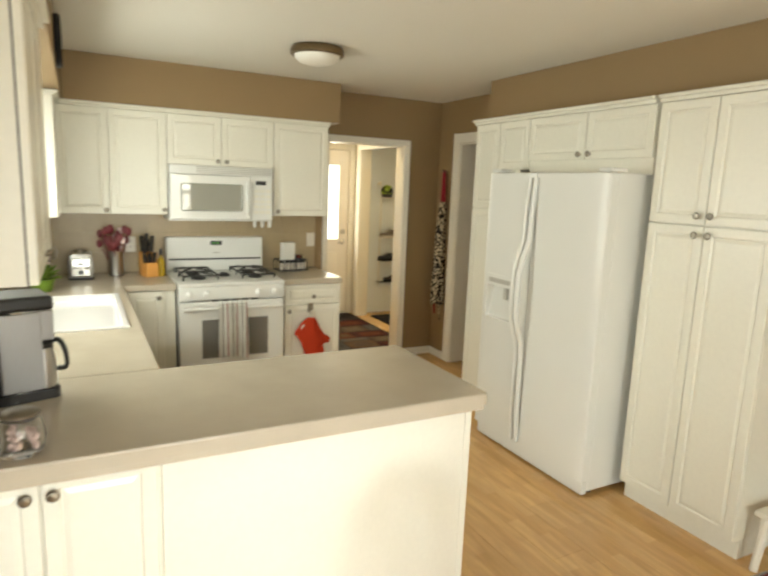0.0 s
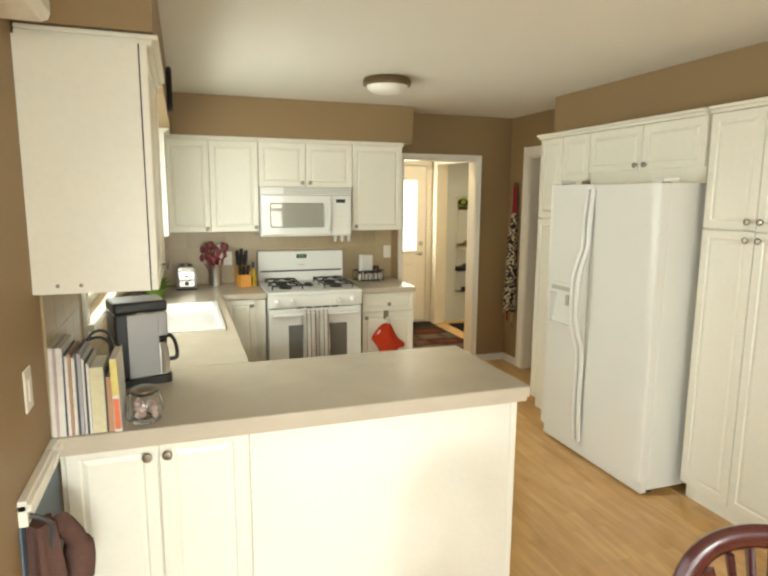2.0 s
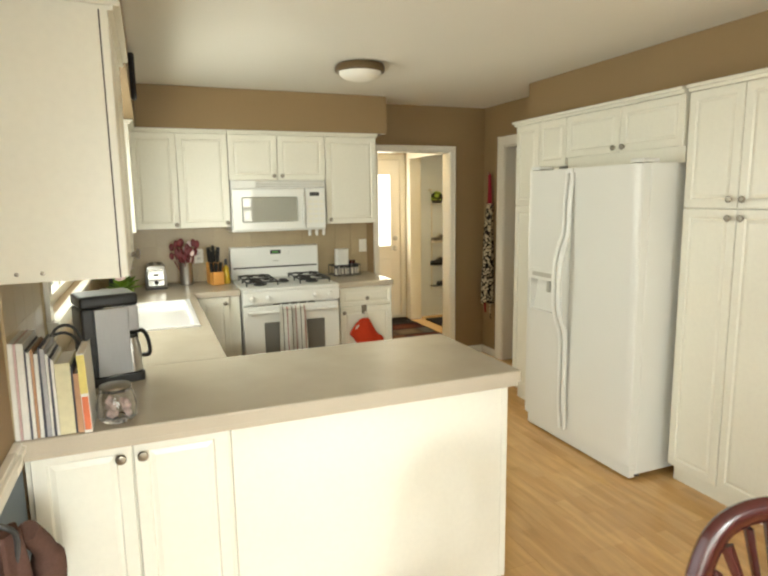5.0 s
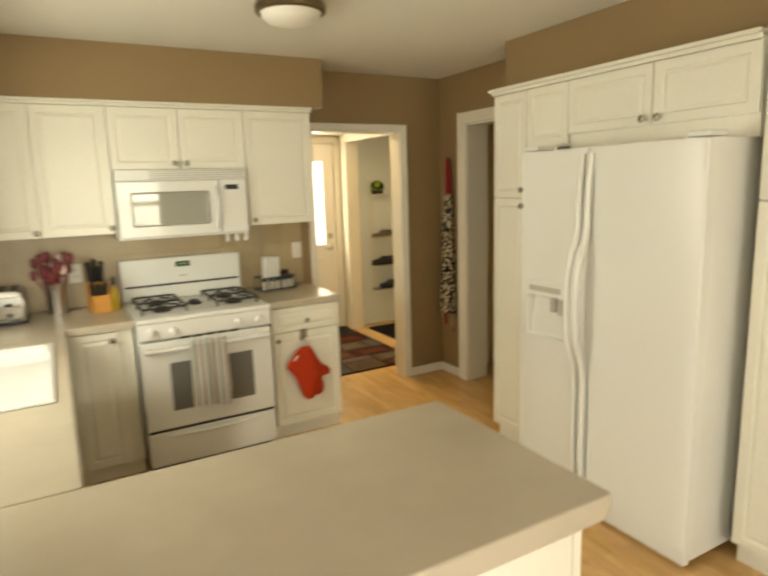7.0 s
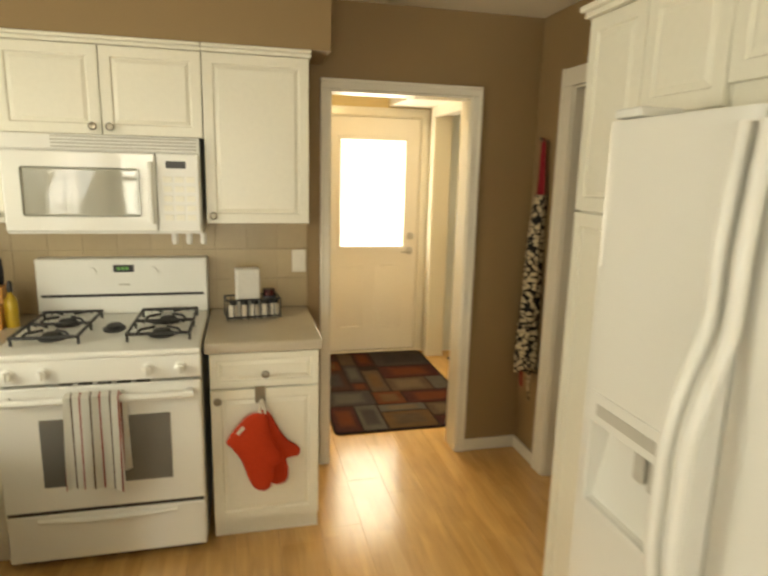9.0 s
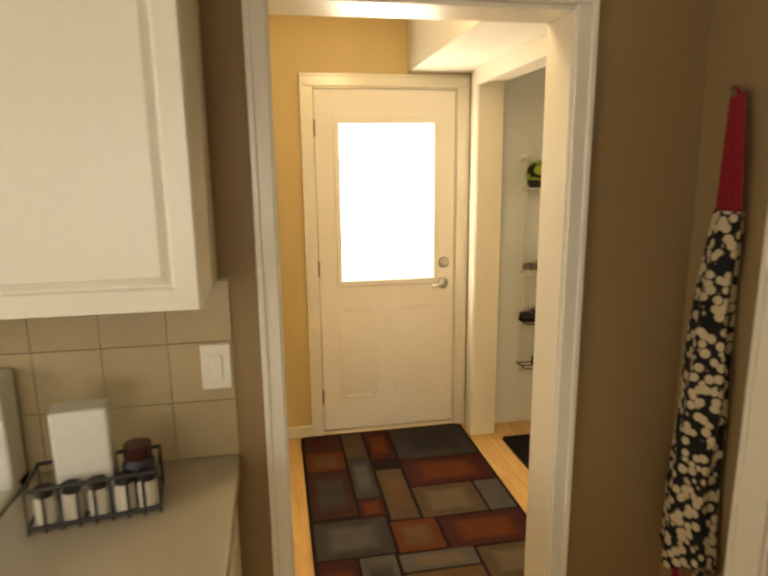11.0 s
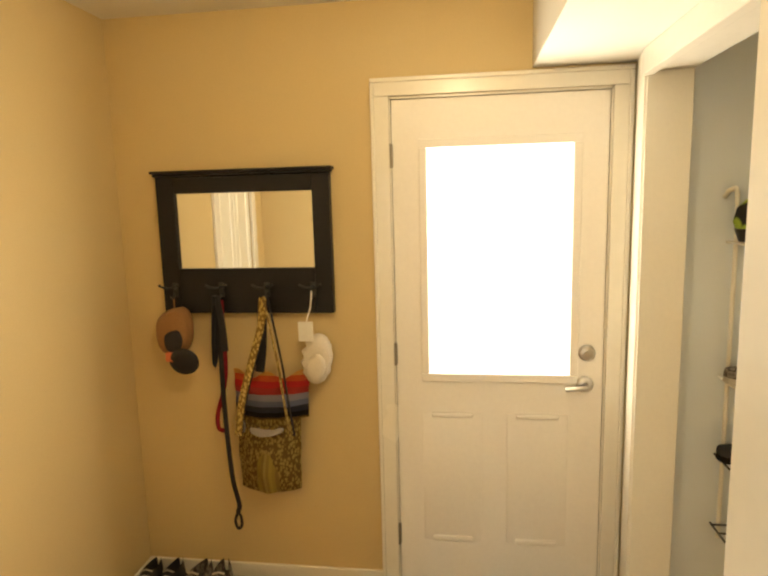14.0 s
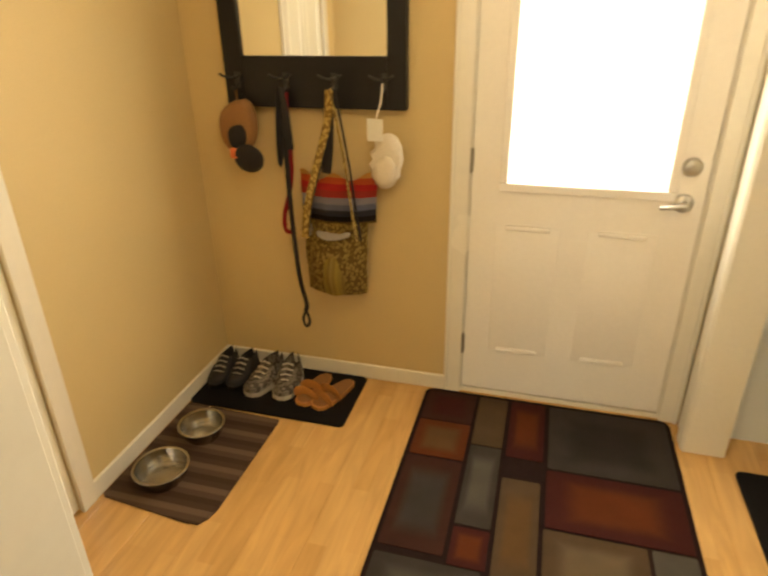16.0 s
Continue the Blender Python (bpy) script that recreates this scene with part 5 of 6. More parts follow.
# patchwork rug
rug = thing("area_rug", (0, 0, 0), 0, "dark patchwork rug in brown, rust, grey and tan", "rug")
part("ground", slab(rounded(1.472, 2.490, 0.325, 1.935, 0.035), 0.0003, 0.009, 0.003), "rug_ground", rug, "dark brown pile")
for x0, x1, y0, y1, c, inner in ((1.490, 1.702, 1.712, 1.915, "r_brown", "r_red"), (1.490, 1.702, 1.490, 1.706, "r_orange", "r_gold"), (1.718, 1.838, 1.600, 1.915, "r_tan", "r_tan"),
                                 (1.856, 1.996, 1.560, 1.915, "r_red", "r_orange"), (2.014, 2.472, 1.532, 1.915, "r_grey", "r_dark"), (1.718, 1.838, 1.188, 1.592, "r_grey", "r_lightgrey"),
                                 (2.010, 2.472, 1.246, 1.520, "r_red", "r_orange"), (1.488, 1.702, 1.046, 1.480, "r_brown", "r_grey"), (1.854, 1.990, 0.978, 1.442, "r_tan", "r_gold"),
                                 (2.006, 2.326, 0.968, 1.236, "r_tan", "r_lighttan"), (2.340, 2.472, 0.968, 1.236, "r_lightgrey", "r_lightgrey"), (1.718, 1.838, 1.022, 1.176, "r_red", "r_orange"),
                                 (1.488, 1.826, 0.748, 1.016, "r_grey", "r_lightgrey"), (1.842, 2.052, 0.738, 0.964, "r_orange", "r_gold"), (2.068, 2.472, 0.724, 0.954, "r_red", "r_orange"),
                                 (1.488, 1.650, 0.345, 0.736, "r_red", "r_orange"), (1.664, 1.816, 0.345, 0.736, "r_lightgrey", "r_grey"), (1.832, 2.160, 0.612, 0.724, "r_lightgrey", "r_lighttan"),
                                 (2.174, 2.472, 0.500, 0.710, "r_tan", "r_lighttan"), (1.832, 2.160, 0.345, 0.600, "r_gold", "r_tan"), (2.174, 2.472, 0.345, 0.488, "r_red", "r_orange")):
    pair = (c, inner)
    if pair not in M:
        M[pair] = rug_patch(RUG[c], RUG[inner])
    part("patch", slab(rounded(x0, x1, y0, y1, 0.006, 2), 0.0092, 0.0114, 0.001), pair, rug)

# closet things
single("closet_mat", slab(rounded(2.680, 3.25, 0.95, 1.690, 0.02), 0.0, 0.012, 0.003), "rubber", "dark brown mat on the closet floor", "mat")
rack = thing("hanging_rack", (2.865, 1.895, 0), 0, "white wire rack with hooks on the closet wall", "rack")
bm = tube(curve_points([(-0.035, 0.0, 1.66), (-0.025, -0.03, 1.685), (-0.005, -0.035, 1.64), (0.0, -0.03, 1.2), (0.0, -0.03, 0.36)], 30), 0.008, 8)
add_tube(bm, [(0.28, -0.03, 1.68), (0.28, -0.03, 0.36)], 0.008, 8)
part("post", bm, "trim", rack, "white wire post", True)
for z in (1.50, 1.0, 0.70, 0.42):
    bm = bmesh.new()
    for y in (-0.045, -0.105, -0.165):
        add_tube(bm, [(-0.03, y, z), (0.30, y, z)], 0.004, 6)
    for x in (-0.03, 0.135, 0.30):
        add_tube(bm, [(x, -0.03, z), (x, -0.165, z)], 0.004, 6)
    part("shelf", bm, "iron" if z < 0.9 else "trim", rack)
hel = thing("bike_helmet", (2.905, 1.79, 1.506), 0, "lime green and black bike helmet on the rack", "helmet")
part("shell", lathe([(0.074, 0.045), (0.082, 0.07), (0.072, 0.115), (0.044, 0.145), (0.006, 0.156)], 20, sy=0.8), "lime", hel, "", True)
part("lining", lathe([(0.062, 0.0), (0.078, 0.0445), (0.004, 0.0446)], 20, sy=0.8), "black", hel, "black lining", True)
sh = copy_thing(s1, pose(2.955, 1.80, 1.005, 0, 0, 100))
tagged(sh, "pale grey shoe on the white wire rack", "shoe", "shoes on the rack")
for xx in (2.945, 3.06):
    q = copy_thing(s2, pose(xx, 1.81, 0.705, 0, 0, 95))
    tagged(q, "dark shoe on the dark wire shelf", "shoe", "shoes on the rack")
q = copy_thing(s2, pose(3.03, 1.80, 0.425, 0, 0, 95))
tagged(q, "dark shoe on the lowest wire shelf", "shoe", "shoes on the rack")

# unseen ring made up to go with the added mudroom lamp
ml = thing("ceiling_light", (1.86, 0.42, CEIL - 0.0005), 0, "assumed unseen ceiling light ring in the mudroom", "lamp")
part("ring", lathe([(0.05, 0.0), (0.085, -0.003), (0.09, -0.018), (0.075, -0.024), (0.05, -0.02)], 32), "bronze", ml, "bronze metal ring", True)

# ---------------- things in the kitchen ----------------
lampc = thing("ceiling_light", (0.722, -1.425, CEIL - 0.0005), 0, "flush bronze ceiling light with a frosted glass dome", "lamp")
part("ring", lathe([(0.06, 0.0), (0.150, -0.004), (0.160, -0.022), (0.158, -0.046), (0.142, -0.052), (0.130, -0.040), (0.06, -0.030)], 40), "bronze", lampc, "bronze metal ring", True)
part("dome", lathe([(0.138, -0.042), (0.132, -0.062), (0.108, -0.084), (0.065, -0.097), (0.004, -0.101)], 40), "frost", lampc, "unlit frosted glass dome", True)

ck = thing("wall_clock", (-0.6445, -1.45, 2.275), 0, "round dark-rimmed clock on the soffit", "clock")
part("rim", lathe([(0.09, 0.0), (0.122, 0.0), (0.128, 0.018), (0.118, 0.030), (0.108, 0.024), (0.106, 0.008), (0.09, 0.008)], 32, axis="x"), "ebony", ck, "", True)
part("face", lathe([(0.004, 0.009), (0.107, 0.009), (0.107, 0.012), (0.004, 0.012)], 32, axis="x"), "paper", ck)
part("pointer", boxes([(0.0125, 0.014, -0.003, 0.003, -0.01, 0.07), (0.0125, 0.014, -0.01, 0.05, -0.003, 0.003)]), "black", ck)

# oven towel
bm = bmesh.new()
cols, rws = 18, 14
def towel_sheet(x0, x1, z0, z1, y, seed):
    g = []
    for j in range(rws + 1):
        row = []
        for i in range(cols + 1):
            u, v = i / cols, j / rws
            fold = 0.012 * math.sin(u * 11 + seed) * (1 - 0.7 * v)
            sl = 0.02 * (1 - v) * (u - 0.5)
            row.append(bm.verts.new((x0 + (x1 - x0) * u + sl, y - 0.012 * (1 - v) + fold, z0 + (z1 - z0) * v + 0.012 * (1 - v) * math.sin(u * 4 + seed))))
        g.append(row)
    for a, b in zip(g, g[1:]):
        for i in range(cols):
            bm.faces.new((a[i], a[i + 1], b[i + 1], b[i]))
    return g[-1]
t1 = towel_sheet(-0.098, 0.098, -0.365, 0.012, -0.022, 0.3)
t2 = towel_sheet(-0.085, 0.115, -0.30, 0.012, 0.022, 1.7)
tm = [bm.verts.new(((a.co.x + b.co.x) / 2, 0.0, 0.026)) for a, b in zip(t1, t2)]
for i in range(cols):
    bm.faces.new((t1[i], t1[i + 1], tm[i + 1], tm[i]))
    bm.faces.new((tm[i], tm[i + 1], t2[i + 1], t2[i]))
bmesh.ops.solidify(bm, geom=list(bm.faces), thickness=0.004)
single("dish_towel", bm, "towel", "white dish towel with red and black stripes over the oven handle", "towel", (0.372, -0.736, 0.750), smooth=True)


def mitt_outline(pts):
    return [(p.x, p.z) for p in curve_points([(x, 0, z) for x, z in pts + pts[:1]], 64)[:-1]]


MITT_A = [(-0.005, 0.0), (-0.05, -0.008), (-0.10, -0.055), (-0.143, -0.12), (-0.125, -0.148), (-0.085, -0.21), (-0.055, -0.30), (-0.03, -0.345), (0.005, -0.360),
          (0.035, -0.345), (0.047, -0.29), (0.050, -0.25), (0.075, -0.235), (0.085, -0.205), (0.072, -0.165), (0.045, -0.12), (0.032, -0.06), (0.02, -0.008)]
MITT_B = [(0.0, 0.0), (0.035, -0.015), (0.080, -0.10), (0.115, -0.150), (0.145, -0.170), (0.166, -0.195), (0.158, -0.222), (0.128, -0.228), (0.106, -0.238), (0.115, -0.29),
          (0.106, -0.338), (0.08, -0.352), (0.045, -0.345), (0.01, -0.29), (-0.015, -0.2), (-0.02, -0.08)]
for pts, ly, lab in ((MITT_A, -0.681, "red quilted oven mitt hanging on the cabinet door"), (MITT_B, -0.6505, "red quilted oven mitt hanging behind another mitt")):
    m = thing("oven_mitt", (1.0, ly, 0.620), 0, lab, "oven mitt", "pair of oven mitts")
    part("mitt_body", puffed(mitt_outline(pts), 0.0145), "red", m, "", True)
    part("loop", tube(curve_points([(0.0, 0, -0.01), (-0.004, 0.004, 0.025), (0.006, 0.008 if ly < -0.66 else -0.004, 0.045), (0.016, 0.004, 0.02), (0.018, 0, -0.008)], 14), 0.0055, 6), "offwhite", m, "pale cotton loop")
    if ly < -0.66:
        part("tag", box(-0.021, 0.021, -0.0022, 0.0, -0.007, 0.007, 0.001), "offwhite", m, "small white cloth tag", False, pose(-0.084, -0.0165, -0.068, 0, -50, 0))
hk = single("over_door_hook", boxes([(-0.022, 0.022, -0.003, 0.0, -0.055, 0.018), (-0.006, 0.006, -0.022, -0.0032, -0.055, -0.046)], 0.001), "nickel", "flat metal over-door hook", "hook", (1.0, -0.6335, 0.700))

# apron on the right wall
ap = thing("apron", (2.512, -0.165, 0), -90, "black and cream print apron with red ties hanging on the wall", "apron")


def hanging(z0, z1, w0, w1, d0, d1, seed, n=26):
    """Cloth that hangs in deep folds: an uneven tube, wide and deep as given at its top and bottom."""
    bm = bmesh.new()
    rings = []
    for j in range(n + 1):
        v = j / n
        z = z1 + (z0 - z1) * v
        w, d = w0 + (w1 - w0) * v ** 0.8, d0 + (d1 - d0) * v ** 0.8
        ring = []
        for k in range(28):
            a = 2 * math.pi * k / 28
            f = 1 + 0.16 * math.sin(5 * a + seed + 2 * v) + 0.22 * noise.noise(Vector((math.cos(a) * 1.3, math.sin(a) * 1.3 + seed, z * 4)))
            ring.append(bm.verts.new((w * math.cos(a) * f + 0.02 * noise.noise(Vector((z * 3, seed, 0))), min(d * math.sin(a) * f - d, 0.0), z + (0.03 * math.sin(2 * a + seed) if j == n else 0))))
        rings.append(ring)
    for a, b in zip(rings, rings[1:]):
        for k in range(28):
            bm.faces.new((a[k], a[(k + 1) % 28], b[(k + 1) % 28], b[k]))
    bm.faces.new(rings[0])
    bm.faces.new(rings[-1])
    return bm


part("cloth", hanging(0.56, 1.52, 0.030, 0.085, 0.03, 0.050, 2.0), "apron", ap, "black cloth printed with cream shapes", True)
part("neck_tie", tube(curve_points([(0.03, -0.03, 1.45), (0.015, -0.03, 1.62), (-0.012, -0.025, 1.80), (-0.02, -0.025, 1.60), (-0.015, -0.035, 1.42)], 20), 0.022, 6, 0.3), "darkred", ap, "dark red neck tie", True)
part("waist_tie", tube(curve_points([(-0.02, -0.055, 0.66), (-0.03, -0.05, 0.55), (-0.026, -0.045, 0.44)], 10), 0.016, 6, 0.3), "darkred", ap, "dark red waist tie", True)
part("hem_corner", tube(curve_points([(0.055, -0.05, 0.62), (0.062, -0.05, 0.50), (0.070, -0.045, 0.39)], 10), [0.02] * 5 + [0.012] * 6, 6, 0.4), "apron", ap, "", True)
part("hook", tube([(-0.01, 0.0, 1.80), (-0.012, -0.03, 1.795), (-0.012, -0.045, 1.815)], 0.006, 8), "nickel", ap)

# counter things by the stove
ts = thing("toaster", (-0.580, -0.205, 0.9155), 0, "chrome two-slot toaster with black ends", "toaster")
part("shell", prism([(-0.075, 0.015), (0.075, 0.015), (0.080, 0.10), (0.066, 0.172), (0.040, 0.186), (-0.040, 0.186), (-0.066, 0.172), (-0.080, 0.10)], -0.125, 0.125, 0.008), "steel", ts, "polished steel shell", True)
part("base", box(-0.078, 0.078, -0.130, 0.130, 0.0, 0.0145, 0.004), "black", ts)
part("front_plate", box(-0.058, 0.058, -0.132, -0.1255, 0.03, 0.155, 0.004), "chrome", ts)
part("slot", boxes([(-0.045, -0.012, -0.10, 0.10, 0.1865, 0.1875), (0.012, 0.045, -0.10, 0.10, 0.1865, 0.1875)]), "black", ts)
part("lever", box(-0.018, 0.018, -0.150, -0.1325, 0.105, 0.120, 0.004), "black", ts)
part("dial", lathe([(0.016, 0), (0.014, 0.010), (0.003, 0.011)], 16, (0.0, -0.1322, 0.055), "y"), "black", ts, "", True)

cr = thing("utensil_crock", (-0.348, -0.135, 0.9155), 0, "steel crock of crimson kitchen utensils", "crock")
part("pot", lathe([(0.046, 0), (0.050, 0.004), (0.050, 0.175), (0.052, 0.180), (0.046, 0.180), (0.045, 0.02), (0.003, 0.018)], 28), "steel", cr, "", True)
rnd = random.Random(4)
for i in range(30):
    a, lean = rnd.uniform(0, 6.28), rnd.uniform(0.02, 0.17)
    L = rnd.uniform(0.25, 0.39)
    tip = Vector((lean * math.cos(a) * 0.8, lean * math.sin(a) * 0.5, L))
    bm = tube([(tip.x * 0.1, tip.y * 0.1, 0.05), tuple(tip * 0.75)], 0.005, 6)
    hd = bmesh.ops.create_uvsphere(bm, u_segments=10, v_segments=8, radius=0.021)
    for v in hd["verts"]:
        v.co = Vector((v.co.x * 0.95, v.co.y * 0.35, v.co.z * 1.5)) + tip * 0.9
    part("utensil", bm, "crimson" if i % 11 else "pink", cr, "", True)

kb = thing("knife_block", (-0.130, -0.195, 0.9155), 0, "honey wood knife block with black-handled knives", "knife block")
part("block", prism([(x, z) for x, z in [(-0.052, 0), (0.052, 0), (0.052, 0.175), (-0.052, 0.175)]], -0.065, 0.065, 0.005), "block", kb, "", False, pose(0, 0, 0, 0, 0, 8))
part("step", box(-0.045, 0.045, -0.112, -0.0655, 0.0, 0.105, 0.004), "block", kb, "", False, pose(0, 0, 0, 0, 0, 8))
for i, (x, y, h) in enumerate(((-0.035, 0.02, 0.12), (-0.005, 0.03, 0.135), (0.028, 0.02, 0.12), (-0.02, -0.03, 0.095), (0.018, -0.03, 0.10), (-0.03, -0.09, 0.075), (0.0, -0.09, 0.07), (0.03, -0.09, 0.075))):
    zb = 0.1755 if y > -0.06 else 0.1055
    bm = bmesh.new()
    add_tube(bm, [(x, y, zb), (x * 1.1, y - 0.01, zb + h * 0.5), (x * 1.2, y - 0.025, zb + h)], [0.010, 0.012, 0.011], 8, 1.3)
    part("knife_handle", bm, "black", kb, "", True)

for x, y, r, h, mt, lab in ((-0.046, -0.245, 0.028, 0.155, "oil", "golden cooking oil bottle with a dark cap"), (-0.800, -0.42, 0.042, 0.27, "b_dark", "tall dark glass bottle in the counter corner"), (-0.875, -0.35, 0.036, 0.24, "b_dark", "dark glass bottle in the counter corner")):
    b = thing("bottle", (x, y, 0.9155), 0, lab, "bottle")
    part("bottle_body", lathe([(r * 0.95, 0), (r, 0.005), (r, h * 0.70), (r * 0.8, h * 0.82), (r * 0.36, h * 0.93), (r * 0.36, h)], 22), mt, b, "", True)
    part("stopper", lathe([(r * 0.42, h + 0.0005), (r * 0.42, h + 0.035), (r * 0.2, h + 0.05)], 16), "black", b, "", True)

fp = thing("flower_pot", (-0.800, -0.72, 0.9155), 0, "pale pink flowers in a green pot by the sink", "flowers")
part("pot", lathe([(0.05, 0), (0.055, 0.004), (0.072, 0.07), (0.075, 0.078), (0.068, 0.076), (0.003, 0.065)], 24), "green", fp, "", True)
rnd = random.Random(9)
bmf, bml = bmesh.new(), bmesh.new()
for i in range(15):
    a, rr = rnd.uniform(0, 6.28), rnd.uniform(0.02, 0.11)
    c = Vector((rr * math.cos(a), rr * math.sin(a), rnd.uniform(0.17, 0.27) - rr * 0.4))
    out = Vector((math.cos(a) * rr * 8, math.sin(a) * rr * 8, 0.9)).normalized()
    q = out.to_track_quat('Z', 'Y')
    for ring, size, up in ((6, 0.042, 0.15), (5, 0.032, 0.6), (4, 0.020, 1.2)):
        for k in range(ring):
            pa = 2 * math.pi * (k + 0.5 * (ring % 2)) / ring + i
            d = Vector((math.cos(pa), math.sin(pa), up)).normalized()
            w = Vector((-math.sin(pa), math.cos(pa), 0)) * size * 0.5
            loc = [Vector((0, 0, 0)), d * size * 0.55 + w, d * size + Vector((0, 0, 0.004)), d * size * 0.55 - w]
            bmf.faces.new([bmf.verts.new(c + q @ v) for v in loc])
for i in range(30):
    a, el = rnd.uniform(0, 6.28), rnd.uniform(0.1, 1.0)
    d = Vector((math.cos(a) * math.cos(el), math.sin(a) * math.cos(el), math.sin(el)))
    b0 = Vector((0, 0, 0.07)) + d * 0.02
    tip = b0 + d * rnd.uniform(0.08, 0.13)
    s = d.cross(Vector((0, 0, 1))).normalized() * 0.026
    mid = b0.lerp(tip, 0.55) + Vector((0, 0, 0.012))
    v = [bml.verts.new(b0), bml.verts.new(mid + s), bml.verts.new(tip), bml.verts.new(mid - s)]
    bml.faces.new(v)
part("blooms", bmf, "pink", fp, "pale pink petals")
part("leaves", bml, "green", fp, "green leaves")

cd = thing("condiment_caddy", (0.980, -0.195, 0.9155), 8, "wire caddy with white napkins and small jars", "caddy")
bm = bmesh.new()
for z in (0.012, 0.095):
    add_tube(bm, [(-0.125, -0.06, z), (0.125, -0.06, z), (0.125, 0.06, z), (-0.125, 0.06, z), (-0.125, -0.06, z)], 0.0045, 6)
for i in range(9):
    x = -0.125 + 0.25 * i / 8
    for y in (-0.06, 0.06):
        add_tube(bm, [(x, y, 0.0), (x, y, 0.095)], 0.003, 6)
part("wire_rack", bm, "iron", cd, "black wire rack")
part("paper_block", box(-0.075, 0.035, -0.02, 0.045, 0.006, 0.235, 0.006), "paper", cd, "stack of white paper napkins")
for i, x in enumerate((-0.095, -0.045, 0.005, 0.055, 0.1)):
    j = part("jar", lathe([(0.019, 0.003), (0.021, 0.008), (0.021, 0.06), (0.016, 0.07)], 16, (x, -0.036, 0)), "offwhite", cd, "small pale jar", True)
    part("lid", lathe([(0.018, 0.0705), (0.018, 0.088), (0.003, 0.089)], 16, (x, -0.036, 0)), "black", j, "", True)
j = part("jar", lathe([(0.030, 0.003), (0.034, 0.01), (0.034, 0.09), (0.028, 0.1)], 18, (0.083, 0.015, 0)), "b_dark", cd, "dark jar", True)
part("lid", lathe([(0.030, 0.1005), (0.030, 0.13), (0.003, 0.132)], 18, (0.083, 0.015, 0)), "cherry", j, "", True)


def wall_plate(name, loc, rz, label, kind, slots=True):
    p = thing(name, loc, rz, label, kind)
    part("plate", box(-0.036, 0.036, -0.006, 0, -0.058, 0.058, 0.003), "trim", p)
    if slots:
        for z in (-0.02, 0.02):
            part("socket", boxes([(-0.009, -0.006, -0.0068, -0.0061, z - 0.006, z + 0.006), (0.006, 0.009, -0.0068, -0.0061, z - 0.006, z + 0.006)]), "gap", p)
    else:
        part("rocker", box(-0.015, 0.015, -0.010, -0.0062, -0.03, 0.03, 0.002), "trim", p)
    return p


wall_plate("light_switch", (1.222, -0.0095, 1.157), 0, "white switch plate on the tan tile", "switch", False)
wall_plate("outlet", (-0.235, -0.0095, 1.13), 0, "white outlet plate on the tan tile", "outlet")
wall_plate("light_switch", (LW + 0.0005, -3.465, 1.145), 90, "white light switch plate on the brown wall", "switch", False)

# peninsula things
cm = thing("coffee_maker", (-0.850, -2.815, 0.9155), 16, "black and steel coffee maker with a thermal carafe", "coffee maker")
cm.matrix_basis = pose(-0.850, -2.815, 0.9155, 0, 0, 16) @ Matrix.Diagonal((0.80, 0.85, 0.92, 1))
part("base", slab(rounded(0.0, 0.262, 0.0, 0.215, 0.03), 0.0, 0.035, 0.006), "black", cm)
part("tower", box(0.0, 0.105, 0.005, 0.210, 0.0355, 0.318, 0.01), "black", cm, "black water tank tower")
part("brew_head", box(0.0, 0.250, 0.003, 0.212, 0.3185, 0.368, 0.014, 3), "black", cm, "black lid")
part("side_panel", box(0.052, 0.200, -0.004, 0.0045, 0.040, 0.315, 0.004), "steel_face", cm, "brushed steel side panel")
part("side_panel", box(0.185, 0.246, 0.005, 0.205, 0.210, 0.318, 0.006), "steel_face", cm, "brushed steel front")
cf = part("carafe", lathe([(0.042, 0.0365), (0.052, 0.042), (0.054, 0.10), (0.049, 0.150), (0.040, 0.180)], 28, (0.205, 0.052, 0)), "steel", cm, "steel thermal carafe", True)
part("carafe_lid", lathe([(0.042, 0.1805), (0.044, 0.198), (0.020, 0.207), (0.003, 0.207)], 24, (0.205, 0.052, 0)), "black", cf, "", True)
part("carafe_handle", tube(curve_points([(0.235, 0.048, 0.196), (0.262, 0.036, 0.204), (0.282, 0.030, 0.178), (0.292, 0.028, 0.130), (0.286, 0.032, 0.100), (0.250, 0.046, 0.096)], 24), 0.0095, 8, 1.5), "black", cf, "black loop handle", True)
part("carafe_grip", box(0.224, 0.246, 0.030, 0.074, 0.150, 0.204, 0.006), "black", cf)

